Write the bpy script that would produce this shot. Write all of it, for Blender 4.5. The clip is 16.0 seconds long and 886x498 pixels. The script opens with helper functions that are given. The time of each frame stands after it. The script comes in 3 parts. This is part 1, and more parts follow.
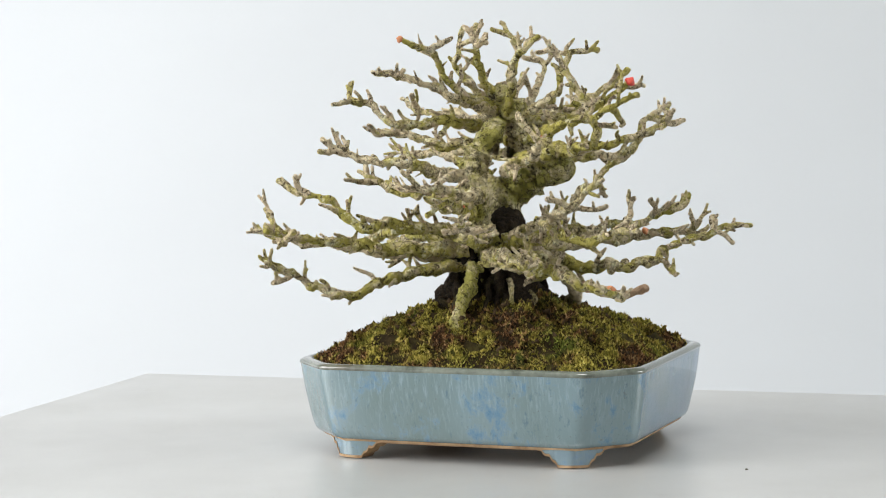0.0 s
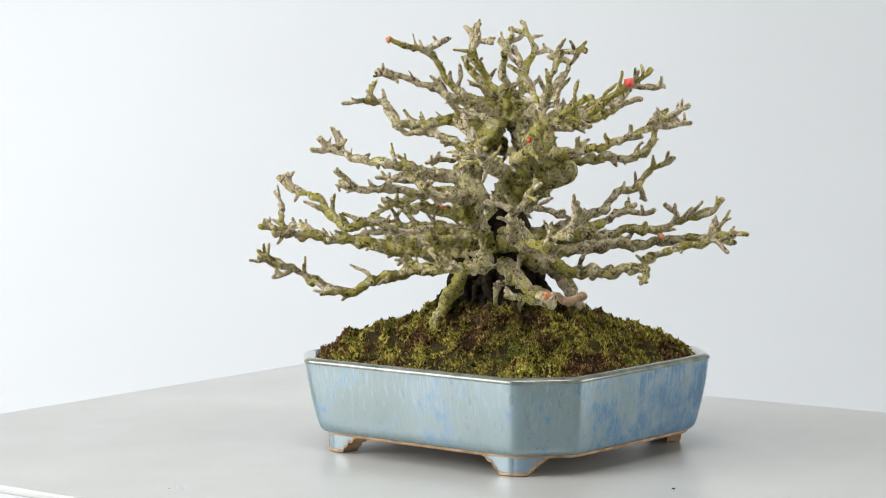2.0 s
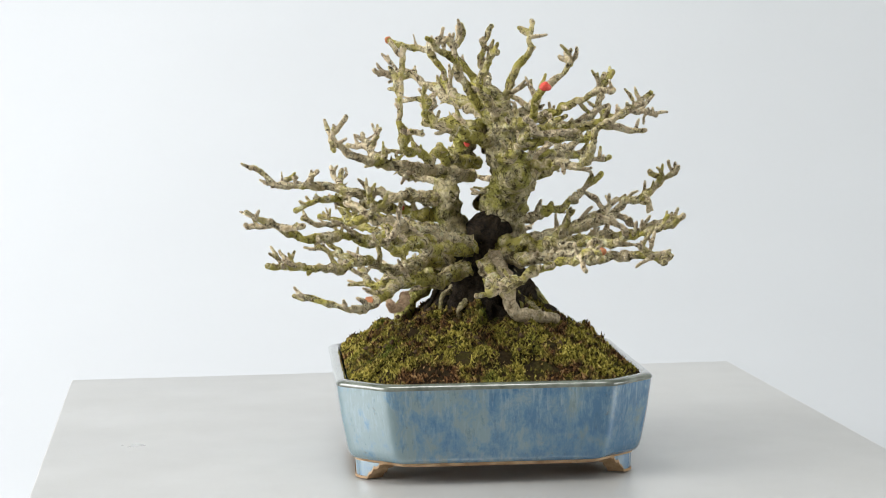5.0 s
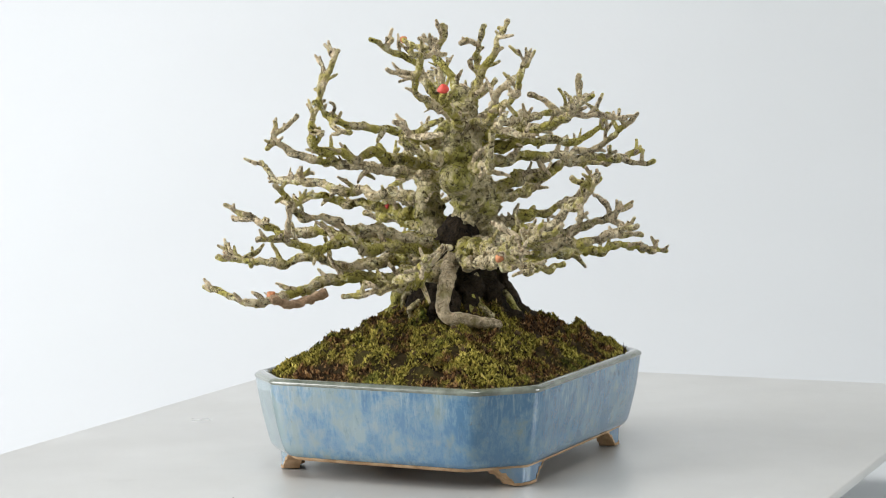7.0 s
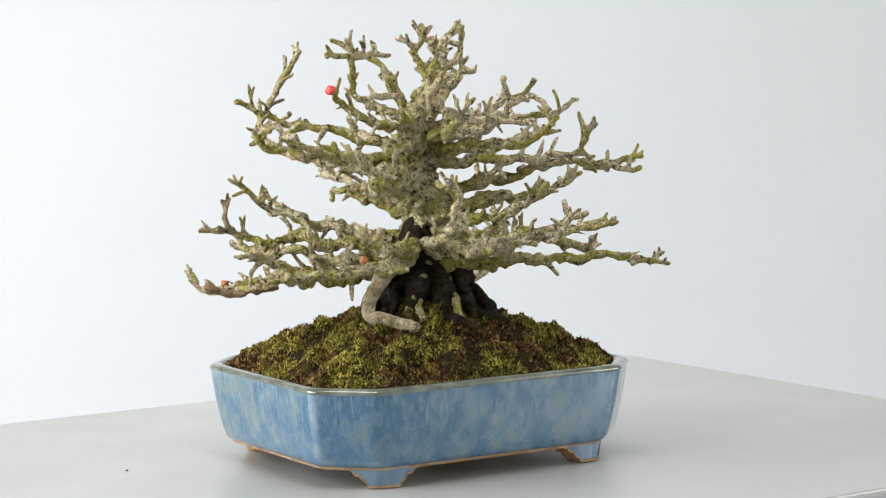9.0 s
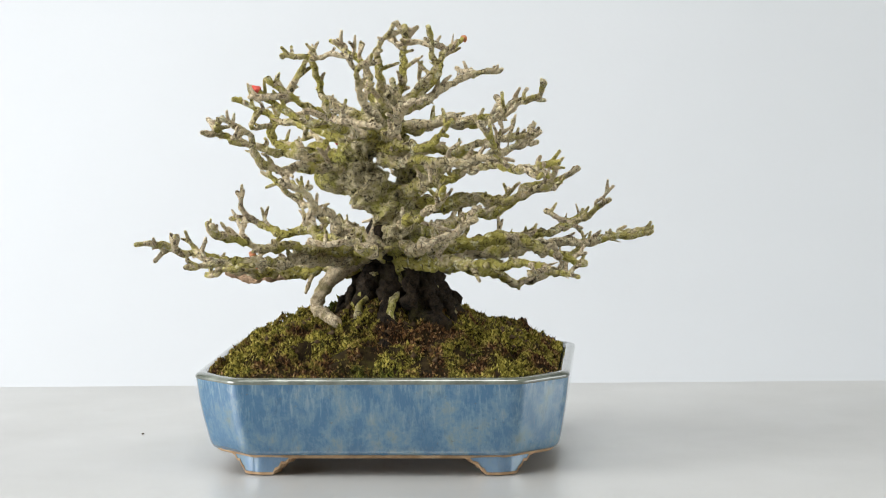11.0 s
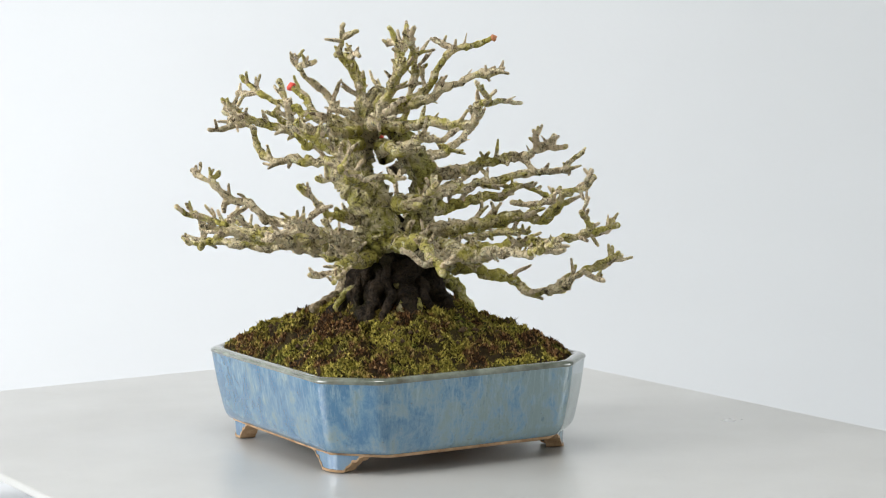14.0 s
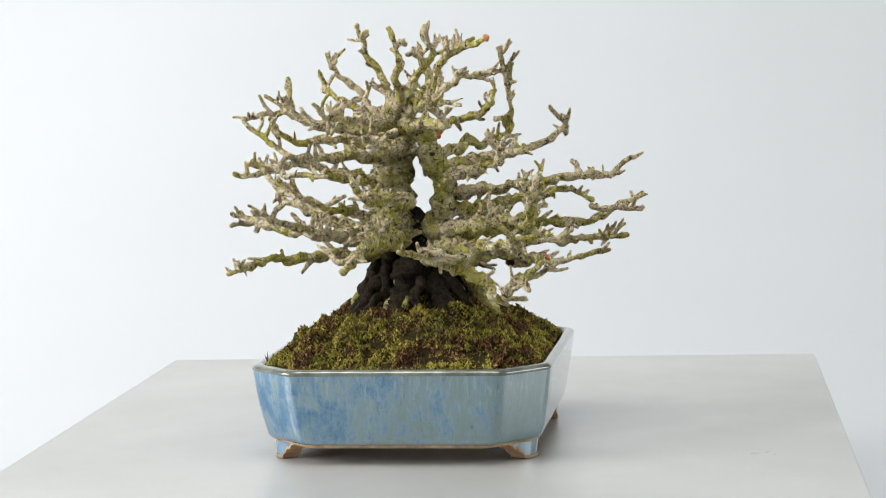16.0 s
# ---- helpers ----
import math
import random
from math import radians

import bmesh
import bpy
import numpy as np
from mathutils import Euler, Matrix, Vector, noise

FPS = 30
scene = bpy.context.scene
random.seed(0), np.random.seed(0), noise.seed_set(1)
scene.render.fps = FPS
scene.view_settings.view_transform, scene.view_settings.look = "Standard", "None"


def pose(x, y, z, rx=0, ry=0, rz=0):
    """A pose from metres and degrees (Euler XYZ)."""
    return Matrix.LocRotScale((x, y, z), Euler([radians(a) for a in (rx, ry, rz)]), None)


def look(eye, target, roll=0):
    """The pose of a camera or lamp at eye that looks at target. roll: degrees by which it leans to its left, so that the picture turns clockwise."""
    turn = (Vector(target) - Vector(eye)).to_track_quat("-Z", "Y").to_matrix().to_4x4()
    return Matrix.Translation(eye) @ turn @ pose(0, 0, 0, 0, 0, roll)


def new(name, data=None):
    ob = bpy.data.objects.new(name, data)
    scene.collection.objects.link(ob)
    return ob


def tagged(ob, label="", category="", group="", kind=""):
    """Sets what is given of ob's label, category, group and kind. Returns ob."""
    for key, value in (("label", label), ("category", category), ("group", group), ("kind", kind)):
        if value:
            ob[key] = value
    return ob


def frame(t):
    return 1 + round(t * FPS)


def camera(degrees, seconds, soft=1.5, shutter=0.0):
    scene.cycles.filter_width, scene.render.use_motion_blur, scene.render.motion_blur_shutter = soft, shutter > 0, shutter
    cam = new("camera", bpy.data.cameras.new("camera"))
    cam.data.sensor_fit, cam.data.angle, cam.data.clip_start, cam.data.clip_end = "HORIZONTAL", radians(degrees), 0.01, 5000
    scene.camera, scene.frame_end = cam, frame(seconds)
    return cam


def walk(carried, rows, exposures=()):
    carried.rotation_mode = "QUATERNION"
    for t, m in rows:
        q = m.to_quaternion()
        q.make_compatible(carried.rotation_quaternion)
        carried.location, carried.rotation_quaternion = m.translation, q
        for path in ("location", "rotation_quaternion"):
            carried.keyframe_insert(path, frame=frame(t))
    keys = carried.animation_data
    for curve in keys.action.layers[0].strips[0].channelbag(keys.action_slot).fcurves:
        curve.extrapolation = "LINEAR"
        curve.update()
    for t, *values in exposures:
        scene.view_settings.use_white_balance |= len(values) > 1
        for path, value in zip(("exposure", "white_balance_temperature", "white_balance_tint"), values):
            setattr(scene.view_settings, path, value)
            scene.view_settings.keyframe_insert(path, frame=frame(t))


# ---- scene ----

# ================= camera: stands still on a tripod =================
cam = camera(22.26, 16.0, soft=1.0)
EYE = pose(0, -1.047, 0.18503, 84.945, 0, 0) @ pose(0, 0, 0, 0, 0, -1.077)
walk(cam, [(0.0, EYE), (16.0, EYE)])

# ================= daylight =================
world = bpy.data.worlds.new("world")
scene.world = world
world.use_nodes = True
wn = world.node_tree
sky = wn.nodes.new("ShaderNodeTexSky")
sky.sky_type = "NISHITA"
sky.sun_disc = False
sky.sun_elevation = radians(35)
sky.sun_rotation = radians(120)
wn.links.new(sky.outputs[0], wn.nodes["Background"].inputs[0])
wn.nodes["Background"].inputs[1].default_value = 0.12
scene.view_settings.exposure = 0.01


def window_light(name, m, w, h, power, color):
    lamp = bpy.data.lights.new(name, "AREA")
    lamp.shape, lamp.size, lamp.size_y = "RECTANGLE", w, h
    lamp.energy, lamp.color = power, color
    ob = new(name, lamp)
    ob.matrix_world = m
    return ob


window_light("window_light", look((-1.72, -0.40, 0.66), (0.0, 0.1, 0.05)), 1.5, 1.3, 54, (1.0, 0.985, 0.97))
window_light("skylight", look((-0.10, -0.55, 2.03), (0.10, 0.10, 0.0)), 1.3, 0.9, 33, (1.0, 0.985, 0.955))
window_light("window_light", look((2.20, -0.30, 0.62), (0.0, -0.30, 0.40)), 1.2, 1.1, 23, (0.97, 1.0, 0.985))


# ================= materials =================
class Nodes:
    def __init__(self, name):
        self.mat = bpy.data.materials.new(name)
        self.mat.use_nodes = True
        self.t = self.mat.node_tree
        self.b = self.t.nodes["Principled BSDF"]
        self.co = self.t.nodes.new("ShaderNodeTexCoord").outputs["Object"]

    def add(self, kind, **kw):
        n = self.t.nodes.new(kind)
        for k, v in kw.items():
            n.inputs[k].default_value = v
        return n

    def link(self, a, b):
        self.t.links.new(a, b)

    def scaled(self, x, y, z):
        n = self.add("ShaderNodeMapping")
        n.inputs["Scale"].default_value = (x, y, z)
        self.link(self.co, n.inputs["Vector"])
        return n.outputs[0]

    def noise(self, scale, detail=4.0, rough=0.55, co=None, dist=0.0):
        n = self.add("ShaderNodeTexNoise", Scale=scale, Detail=detail, Roughness=rough, Distortion=dist)
        self.link(co or self.co, n.inputs["Vector"])
        return n.outputs["Fac"]

    def voronoi(self, scale, co=None, edge=False):
        n = self.add("ShaderNodeTexVoronoi", Scale=scale)
        if edge:
            n.feature = "DISTANCE_TO_EDGE"
        self.link(co or self.co, n.inputs["Vector"])
        return n.outputs["Distance"]

    def ramp(self, fac, *stops):
        n = self.add("ShaderNodeValToRGB")
        els = n.color_ramp.elements
        while len(els) < len(stops):
            els.new(0.5)
        for e, (p, c) in zip(els, stops):
            e.position = p
            e.color = (*c, 1) if len(c) == 3 else (c[0], c[0], c[0], 1)
        self.link(fac, n.inputs[0])
        return n.outputs[0]

    def mix(self, fac, a, b, how="MIX"):
        n = self.t.nodes.new("ShaderNodeMix")
        n.data_type, n.blend_type = "RGBA", how
        for sock, v in ((n.inputs[0], fac), (n.inputs[6], a), (n.inputs[7], b)):
            if isinstance(v, (int, float)):
                sock.default_value = v
            elif isinstance(v, tuple):
                sock.default_value = (*v, 1)
            else:
                self.link(v, sock)
        return n.outputs[2]

    def bump(self, height, strength, distance):
        n = self.add("ShaderNodeBump", Strength=strength, Distance=distance)
        self.link(height, n.inputs["Height"])
        if self.b.inputs["Normal"].is_linked:
            self.link(self.b.inputs["Normal"].links[0].from_socket, n.inputs["Normal"])
        self.link(n.outputs[0], self.b.inputs["Normal"])

    def done(self, color, rough=0.6, metal=0.0, spec=0.5):
        for sock, v in ((self.b.inputs["Base Color"], color), (self.b.inputs["Roughness"], rough)):
            if isinstance(v, tuple):
                sock.default_value = (*v, 1)
            elif isinstance(v, (int, float)):
                sock.default_value = v
            else:
                self.link(v, sock)
        self.b.inputs["Metallic"].default_value = metal
        self.b.inputs["Specular IOR Level"].default_value = spec
        return self.mat


def mat_paint(name, color, bump=0.1):
    m = Nodes(name)
    n = m.noise(3.0, 5)
    c = m.mix(m.ramp(n, (0.3, (0,)), (0.7, (1,))), tuple(v * 0.97 for v in color), color)
    m.bump(m.noise(260.0, 3), bump, 0.001)
    return m.done(c, 0.75, spec=0.3)


def mat_board():
    m = Nodes("grey_board")
    blot = m.noise(5.0, 6, 0.6)
    fine = m.noise(900.0, 3)
    c = m.mix(m.ramp(blot, (0.35, (0,)), (0.7, (1,))), (0.445, 0.449, 0.436), (0.515, 0.519, 0.505))
    c = m.mix(m.ramp(m.noise(34.0, 5, 0.7), (0.62, (0,)), (0.8, (0.35,))), c, (0.36, 0.34, 0.31))
    c = m.mix(m.ramp(m.voronoi(42.0), (0.0, (0.45,)), (0.018, (0,))), c, (0.25, 0.23, 0.2))
    r = m.ramp(m.noise(14.0, 4), (0.3, (0.27,)), (0.75, (0.38,)))
    m.bump(fine, 0.06, 0.0005)
    return m.done(c, r, 0.25, spec=0.5)


def glaze(name, pale, blue, teal, streak=1.0):
    """Running ash-blue glaze: fine drips drawn down the wall, feathered blue where it pooled, greenish where it is thin."""
    m = Nodes(name)
    run = m.noise(1.0, 6, 0.68, m.scaled(620, 620, 75), 0.4)
    pool = m.noise(1.0, 9, 0.70, m.scaled(85, 85, 62), 0.25)
    wide = m.noise(1.0, 3, 0.5, m.scaled(22, 22, 12))
    sep = m.add("ShaderNodeSeparateXYZ")
    m.link(m.co, sep.inputs[0])
    side = m.add("ShaderNodeMath")  # one long side took far more of the blue than the other
    side.operation = "MULTIPLY_ADD"
    side.inputs[1].default_value = 1.5
    m.link(sep.outputs[1], side.inputs[0])
    m.link(pool, side.inputs[2])
    more = m.add("ShaderNodeMath")
    more.operation = "MULTIPLY_ADD"
    more.inputs[1].default_value = 0.4
    m.link(sep.outputs[0], more.inputs[0])
    m.link(side.outputs[0], more.inputs[2])
    c = m.mix(m.ramp(wide, (0.36, (0.2,)), (0.68, (0.9,))), teal, pale)
    c = m.mix(m.ramp(side.outputs[0], (0.42, (0,)), (0.58, (1,))), c, tuple(v * w for v, w in zip(pale, (0.86, 0.98, 1.14))))
    c = m.mix(m.ramp(more.outputs[0], (0.465, (0,)), (0.65, (0.92,))), c, blue)
    lip = m.ramp(sep.outputs[2], (0.018, (0.30,)), (0.040, (1,)))
    drip = m.ramp(run, (0.50, (0,)), (0.74, (0.70 * streak,)))
    c = m.mix(m.mix(1.0, lip, drip, "MULTIPLY"), c, tuple(min(1, v * 1.3 + 0.05) for v in pale))
    c = m.mix(m.ramp(m.noise(1.0, 5, 0.7, m.scaled(330, 330, 130)), (0.58, (0,)), (0.74, (0.55,))), c, tuple(v * 0.6 for v in blue))
    c = m.mix(m.ramp(m.noise(520.0, 3, 0.6), (0.66, (0,)), (0.74, (0.5,))), c, (0.10, 0.10, 0.085))
    m.bump(pool, 0.10, 0.002)
    m.bump(m.noise(150.0, 3), 0.12, 0.0008)
    m.b.inputs["Coat Weight"].default_value = 1.0
    m.b.inputs["Coat Roughness"].default_value = 0.05
    return m.done(c, m.ramp(run, (0.3, (0.14,)), (0.8, (0.28,))), spec=0.6)


def mat_rim():
    m = Nodes("rim_glaze")
    n = m.noise(90.0, 5, 0.65)
    c = m.mix(m.ramp(n, (0.35, (0,)), (0.65, (1,))), (0.075, 0.088, 0.070), (0.19, 0.215, 0.18))
    c = m.mix(m.ramp(m.noise(30.0, 4), (0.55, (0,)), (0.75, (0.8,))), c, (0.10, 0.08, 0.05))
    m.bump(n, 0.1, 0.0006)
    m.b.inputs["Coat Weight"].default_value = 1.0
    m.b.inputs["Coat Roughness"].default_value = 0.06
    return m.done(c, 0.22, spec=0.6)


def mat_clay():
    m = Nodes("bare_clay")
    c = m.mix(m.ramp(m.noise(160.0, 5), (0.35, (0,)), (0.7, (1,))), (0.27, 0.165, 0.085), (0.52, 0.36, 0.22))
    m.bump(m.noise(600.0, 4), 0.3, 0.0006)
    return m.done(c, 0.85, spec=0.2)


def bark(name, light, mid, green, dark, lichen=0.55, crack=1.0):
    m = Nodes(name)
    patch = m.noise(70.0, 5, 0.62)
    rnd = m.add("ShaderNodeObjectInfo").outputs["Random"]
    shift = m.add("ShaderNodeMath")
    shift.operation = "MULTIPLY_ADD"
    shift.inputs[1].default_value, shift.inputs[2].default_value = 0.16, -0.08
    m.link(rnd, shift.inputs[0])
    summed = m.add("ShaderNodeMath")
    m.link(patch, summed.inputs[0])
    m.link(shift.outputs[0], summed.inputs[1])
    grain = m.noise(420.0, 5, 0.65)
    scale = m.noise(330.0, 6, 0.75, None, 1.2)
    c = m.mix(m.ramp(grain, (0.34, (0,)), (0.62, (1,))), mid, light)
    c = m.mix(m.ramp(summed.outputs[0], (lichen - 0.07, (0,)), (lichen + 0.07, (0.9,))), c, green)
    c = m.mix(m.ramp(m.noise(190.0, 4, 0.7), (0.56, (0,)), (0.66, (0.75,))), c, tuple(min(1, v * 1.22) for v in light))
    bent = m.t.nodes.new("ShaderNodeVectorMath")
    bent.operation = "MULTIPLY_ADD"
    wob = m.add("ShaderNodeTexNoise", Scale=500.0, Detail=3.0)
    m.link(m.co, wob.inputs["Vector"])
    m.link(wob.outputs["Color"], bent.inputs[0])
    bent.inputs[1].default_value = (0.0022, 0.0022, 0.0022)
    m.link(m.co, bent.inputs[2])
    crackle = m.voronoi(360.0, bent.outputs[0], True)
    gate = m.ramp(m.noise(120.0, 3), (0.46, (0,)), (0.60, (0.6 * crack,)))
    lines = m.ramp(crackle, (0.0, (1,)), (0.13, (0,)))
    c = m.mix(m.mix(1.0, lines, gate, "MULTIPLY"), c, dark)
    m.bump(m.ramp(crackle, (0.0, (0,)), (0.25, (1,))), 0.35, 0.0012)
    c = m.mix(m.ramp(scale, (0.385, (0.9 * crack,)), (0.465, (0,))), c, dark)
    c = m.mix(m.ramp(m.noise(150.0, 6, 0.75), (0.365, (0.8 * crack,)), (0.44, (0,))), c, dark)
    m.bump(scale, 1.0, 0.0040)
    m.bump(grain, 0.8, 0.0022)
    return m.done(c, 0.88, spec=0.2)


def mat_moss(name, a, b, c3):
    """Moss in patches: yellow-green cushions, olive and rust-brown thin places, nearly black hollows."""
    m = Nodes(name)
    isl = m.add("ShaderNodeNewGeometry").outputs["Random Per Island"]
    green = m.ramp(isl, (0.0, a), (0.35, b), (0.85, c3), (1.0, (0.46, 0.40, 0.10)))
    brown = m.ramp(isl, (0.0, (0.012, 0.007, 0.004)), (0.55, (0.070, 0.036, 0.014)), (0.85, (0.19, 0.095, 0.035)), (1.0, (0.34, 0.21, 0.10)))
    c = m.mix(m.ramp(m.noise(58.0, 6, 0.7), (0.44, (0,)), (0.54, (1,))), brown, green)
    c = m.mix(m.ramp(m.noise(38.0, 4, 0.6), (0.56, (0,)), (0.68, (0.75,))), c, m.ramp(isl, (0.0, (0.02, 0.035, 0.006)), (1.0, (0.14, 0.20, 0.025))))
    return m.done(c, 0.9, spec=0.15)


def mat_soil():
    m = Nodes("dark_soil")
    n = m.noise(300.0, 6, 0.7)
    c = m.mix(m.ramp(n, (0.35, (0,)), (0.7, (1,))), (0.010, 0.007, 0.004), (0.05, 0.035, 0.014))
    c = m.mix(m.ramp(m.noise(120.0, 5), (0.5, (0,)), (0.65, (0.6,))), c, (0.06, 0.055, 0.012))
    m.bump(n, 0.9, 0.002)
    return m.done(c, 0.95, spec=0.1)


def mat_plain(name, color, rough=0.6, grain=500.0, spec=0.4):
    m = Nodes(name)
    n = m.noise(grain, 4)
    c = m.mix(m.ramp(n, (0.35, (0,)), (0.7, (1,))), tuple(v * 0.72 for v in color), tuple(min(1, v * 1.2) for v in color))
    m.bump(n, 0.25, 0.0005)
    return m.done(c, rough, spec=spec)


PAPER = mat_paint("backdrop_paper", (0.535, 0.560, 0.583), 0.05)
WALL = mat_paint("wall_paint", (0.36, 0.355, 0.34))
BOARD = mat_board()
GLAZE = glaze("blue_glaze", (0.175, 0.260, 0.295), (0.030, 0.124, 0.240), (0.118, 0.172, 0.168))
FOOT_GLAZE = glaze("foot_glaze", (0.19, 0.28, 0.35), (0.10, 0.19, 0.31), (0.15, 0.215, 0.215), 0.6)
RIM = mat_rim()
CLAY = mat_clay()
BARK = bark("lichen_bark", (0.90, 0.79, 0.54), (0.60, 0.475, 0.26), (0.50, 0.445, 0.085), (0.036, 0.025, 0.010), 0.505)
TWIG_BARK = bark("twig_bark", (0.90, 0.78, 0.55), (0.62, 0.475, 0.28), (0.52, 0.46, 0.12), (0.070, 0.045, 0.022), 0.56)
TRUNK_BARK = bark("trunk_bark", (0.80, 0.71, 0.46), (0.50, 0.42, 0.20), (0.46, 0.43, 0.09), (0.030, 0.021, 0.010), 0.50)
# near-black colour holds the shade beneath the branches at the trunk's foot
SHADED_BASE_BARK = bark("shaded_base_bark", (0.060, 0.042, 0.025), (0.016, 0.011, 0.007), (0.050, 0.044, 0.011), (0.004, 0.003, 0.002), 0.6)
ROOT_BARK = bark("pale_root_bark", (0.76, 0.65, 0.45), (0.48, 0.37, 0.22), (0.28, 0.24, 0.075), (0.09, 0.06, 0.03), 0.60, 0.7)
BROWN_BARK = bark("cut_twig_bark", (0.60, 0.42, 0.27), (0.43, 0.27, 0.16), (0.30, 0.22, 0.12), (0.10, 0.06, 0.03), 0.7, 0.4)
CUT_WOOD = mat_plain("cut_wood", (0.30, 0.25, 0.17), 0.85, 700.0)
BUD_RED = mat_plain("bud_red", (0.62, 0.075, 0.05), 0.45)
BUD_ORANGE = mat_plain("bud_orange", (0.50, 0.20, 0.085), 0.6)
BUD_BROWN = mat_plain("bud_brown", (0.44, 0.27, 0.16), 0.7)
SOIL = mat_soil()
MOSS = mat_moss("moss_tufts", (0.040, 0.039, 0.008), (0.140, 0.124, 0.020), (0.37, 0.31, 0.06))
CRUMB = mat_plain("earth_crumb", (0.075, 0.05, 0.028), 0.95, 900.0, 0.1)
METAL = mat_plain("turntable_plastic", (0.05, 0.05, 0.055), 0.4)
FLOOR = mat_plain("floor_wood", (0.42, 0.33, 0.24), 0.5, 20.0)


# ================= small builders =================
def mesh_of(name, verts, faces, material, smooth=True):
    me = bpy.data.meshes.new(name)
    me.from_pydata([tuple(v) for v in verts], [], faces)
    me.materials.append(material)
    if smooth:
        for p in me.polygons:
            p.use_smooth = True
    me.update()
    return me


def part(name, me, parent, label=""):
    ob = new(name, me)
    ob.parent = parent
    if label:
        ob["label"] = label
    return ob


def box_data(x0, y0, z0, x1, y1, z1):
    v = [(x, y, z) for z in (z0, z1) for y in (y0, y1) for x in (x0, x1)]
    f = [(0, 2, 3, 1), (4, 5, 7, 6), (0, 1, 5, 4), (2, 6, 7, 3), (0, 4, 6, 2), (1, 3, 7, 5)]
    return v, f


def boxes(name, specs, material, bevel=0.0):
    bm = bmesh.new()
    for s in specs:
        v, f = box_data(*s)
        vs = [bm.verts.new(p) for p in v]
        for q in f:
            bm.faces.new([vs[i] for i in q])
    if bevel:
        bmesh.ops.bevel(bm, geom=bm.edges[:], offset=bevel, segments=3, affect="EDGES", profile=0.6)
    me = bpy.data.meshes.new(name)
    bm.to_mesh(me)
    bm.free()
    me.materials.append(material)
    return me


def structure(name, me, label):
    return tagged(new(name, me), label, kind="structure")


# ================= the room =================
RX0, RX1, RY0, RY1, RZ0, RZ1 = -1.8, 2.3, -2.2, 1.9, -0.78, 2.05
structure("floor", boxes("floor", [(RX0 - .1, RY0 - .1, RZ0 - .1, RX1 + .1, RY1 + .1, RZ0)], FLOOR), "plain warm wooden floor of the room")
structure("ceiling", boxes("ceiling", [
    (RX0 - .1, 0.0, RZ1, RX1 + .1, RY1 + .1, RZ1 + .1), (RX0 - .1, RY0 - .1, RZ1, RX1 + .1, -1.10, RZ1 + .1),
    (RX0 - .1, -1.10, RZ1, -0.80, 0.0, RZ1 + .1), (0.60, -1.10, RZ1, RX1 + .1, 0.0, RZ1 + .1)], WALL), "plain pale grey painted ceiling with a skylight opening")
structure("wall_north", boxes("wall_north", [(RX0, RY1, RZ0, RX1, RY1 + .1, RZ1)], WALL), "plain pale grey painted wall behind the backdrop")
structure("wall_east", boxes("wall_east", [
    (RX1, RY0 - .1, RZ0, RX1 + .1, RY1 + .1, 0.03), (RX1, RY0 - .1, 1.21, RX1 + .1, RY1 + .1, RZ1),
    (RX1, RY0 - .1, 0.03, RX1 + .1, -0.94, 1.21), (RX1, 0.34, 0.03, RX1 + .1, RY1 + .1, 1.21)], WALL), "pale grey wall with a window opening")
structure("wall_west", boxes("wall_west", [
    (RX0 - .1, RY0 - .1, RZ0, RX0, RY1 + .1, -0.05), (RX0 - .1, RY0 - .1, 1.30, RX0, RY1 + .1, RZ1),
    (RX0 - .1, RY0 - .1, -0.05, RX0, -1.20, 1.30), (RX0 - .1, 0.40, -0.05, RX0, RY1 + .1, 1.30)], WALL), "pale grey wall with a wide window opening")
structure("wall_south", boxes("wall_south", [(RX0, RY0 - .1, RZ0, RX1, RY0, RZ1)], WALL), "plain pale grey painted wall")


def backdrop_sheet():
    """A white sheet that lies on the table and sweeps up behind the tree."""
    path = [(-0.62, -0.06), (0.28, -0.06)]
    for k in range(1, 25):
        a = radians(90 * k / 24)
        path.append((0.28 + 1.0 * math.sin(a), 0.94 - 1.0 * math.cos(a)))
    path.append((1.28, 1.45))
    verts, faces = [], []
    n = len(path)
    for x in (-1.35, 1.45):
        for off in (0.0, -0.0015):
            for i, (y, z) in enumerate(path):
                bend = max(0.0, min(1.0, (y - 0.28) / 1.0))
                verts.append((x, y - off * bend, z + off * (1 - bend)))
    for i in range(n - 1):
        faces += [(i, 2 * n + i, 2 * n + i + 1, i + 1), (n + i, n + i + 1, 3 * n + i + 1, 3 * n + i)]
        faces += [(i, i + 1, n + i + 1, n + i), (2 * n + i, 3 * n + i, 3 * n + i + 1, 2 * n + i + 1)]
    faces += [(0, n, 3 * n, 2 * n), (n - 1, 3 * n - 1, 4 * n - 1, 2 * n - 1)]
    return structure("backdrop", mesh_of("backdrop", verts, faces, PAPER), "smooth pale grey-white paper backdrop sweeping up behind the tree")


backdrop_sheet()


def work_table():
    top = new("work_table")
    top.location = (0.05, 0.15, RZ0)
    h = -0.064 - RZ0
    part("tabletop", boxes("tabletop", [(-1.3, -0.75, h - 0.04, 1.3, 0.76, h)], WALL, 0.003), top)
    for x in (-1.22, 1.22):
        for y in (-0.68, 0.68):
            part("leg", boxes("leg", [(x - .03, y - .03, 0, x + .03, y + .03, h - 0.04)], WALL, 0.003), top)
    tagged(top, "plain pale grey table under the paper backdrop", "table")


work_table()

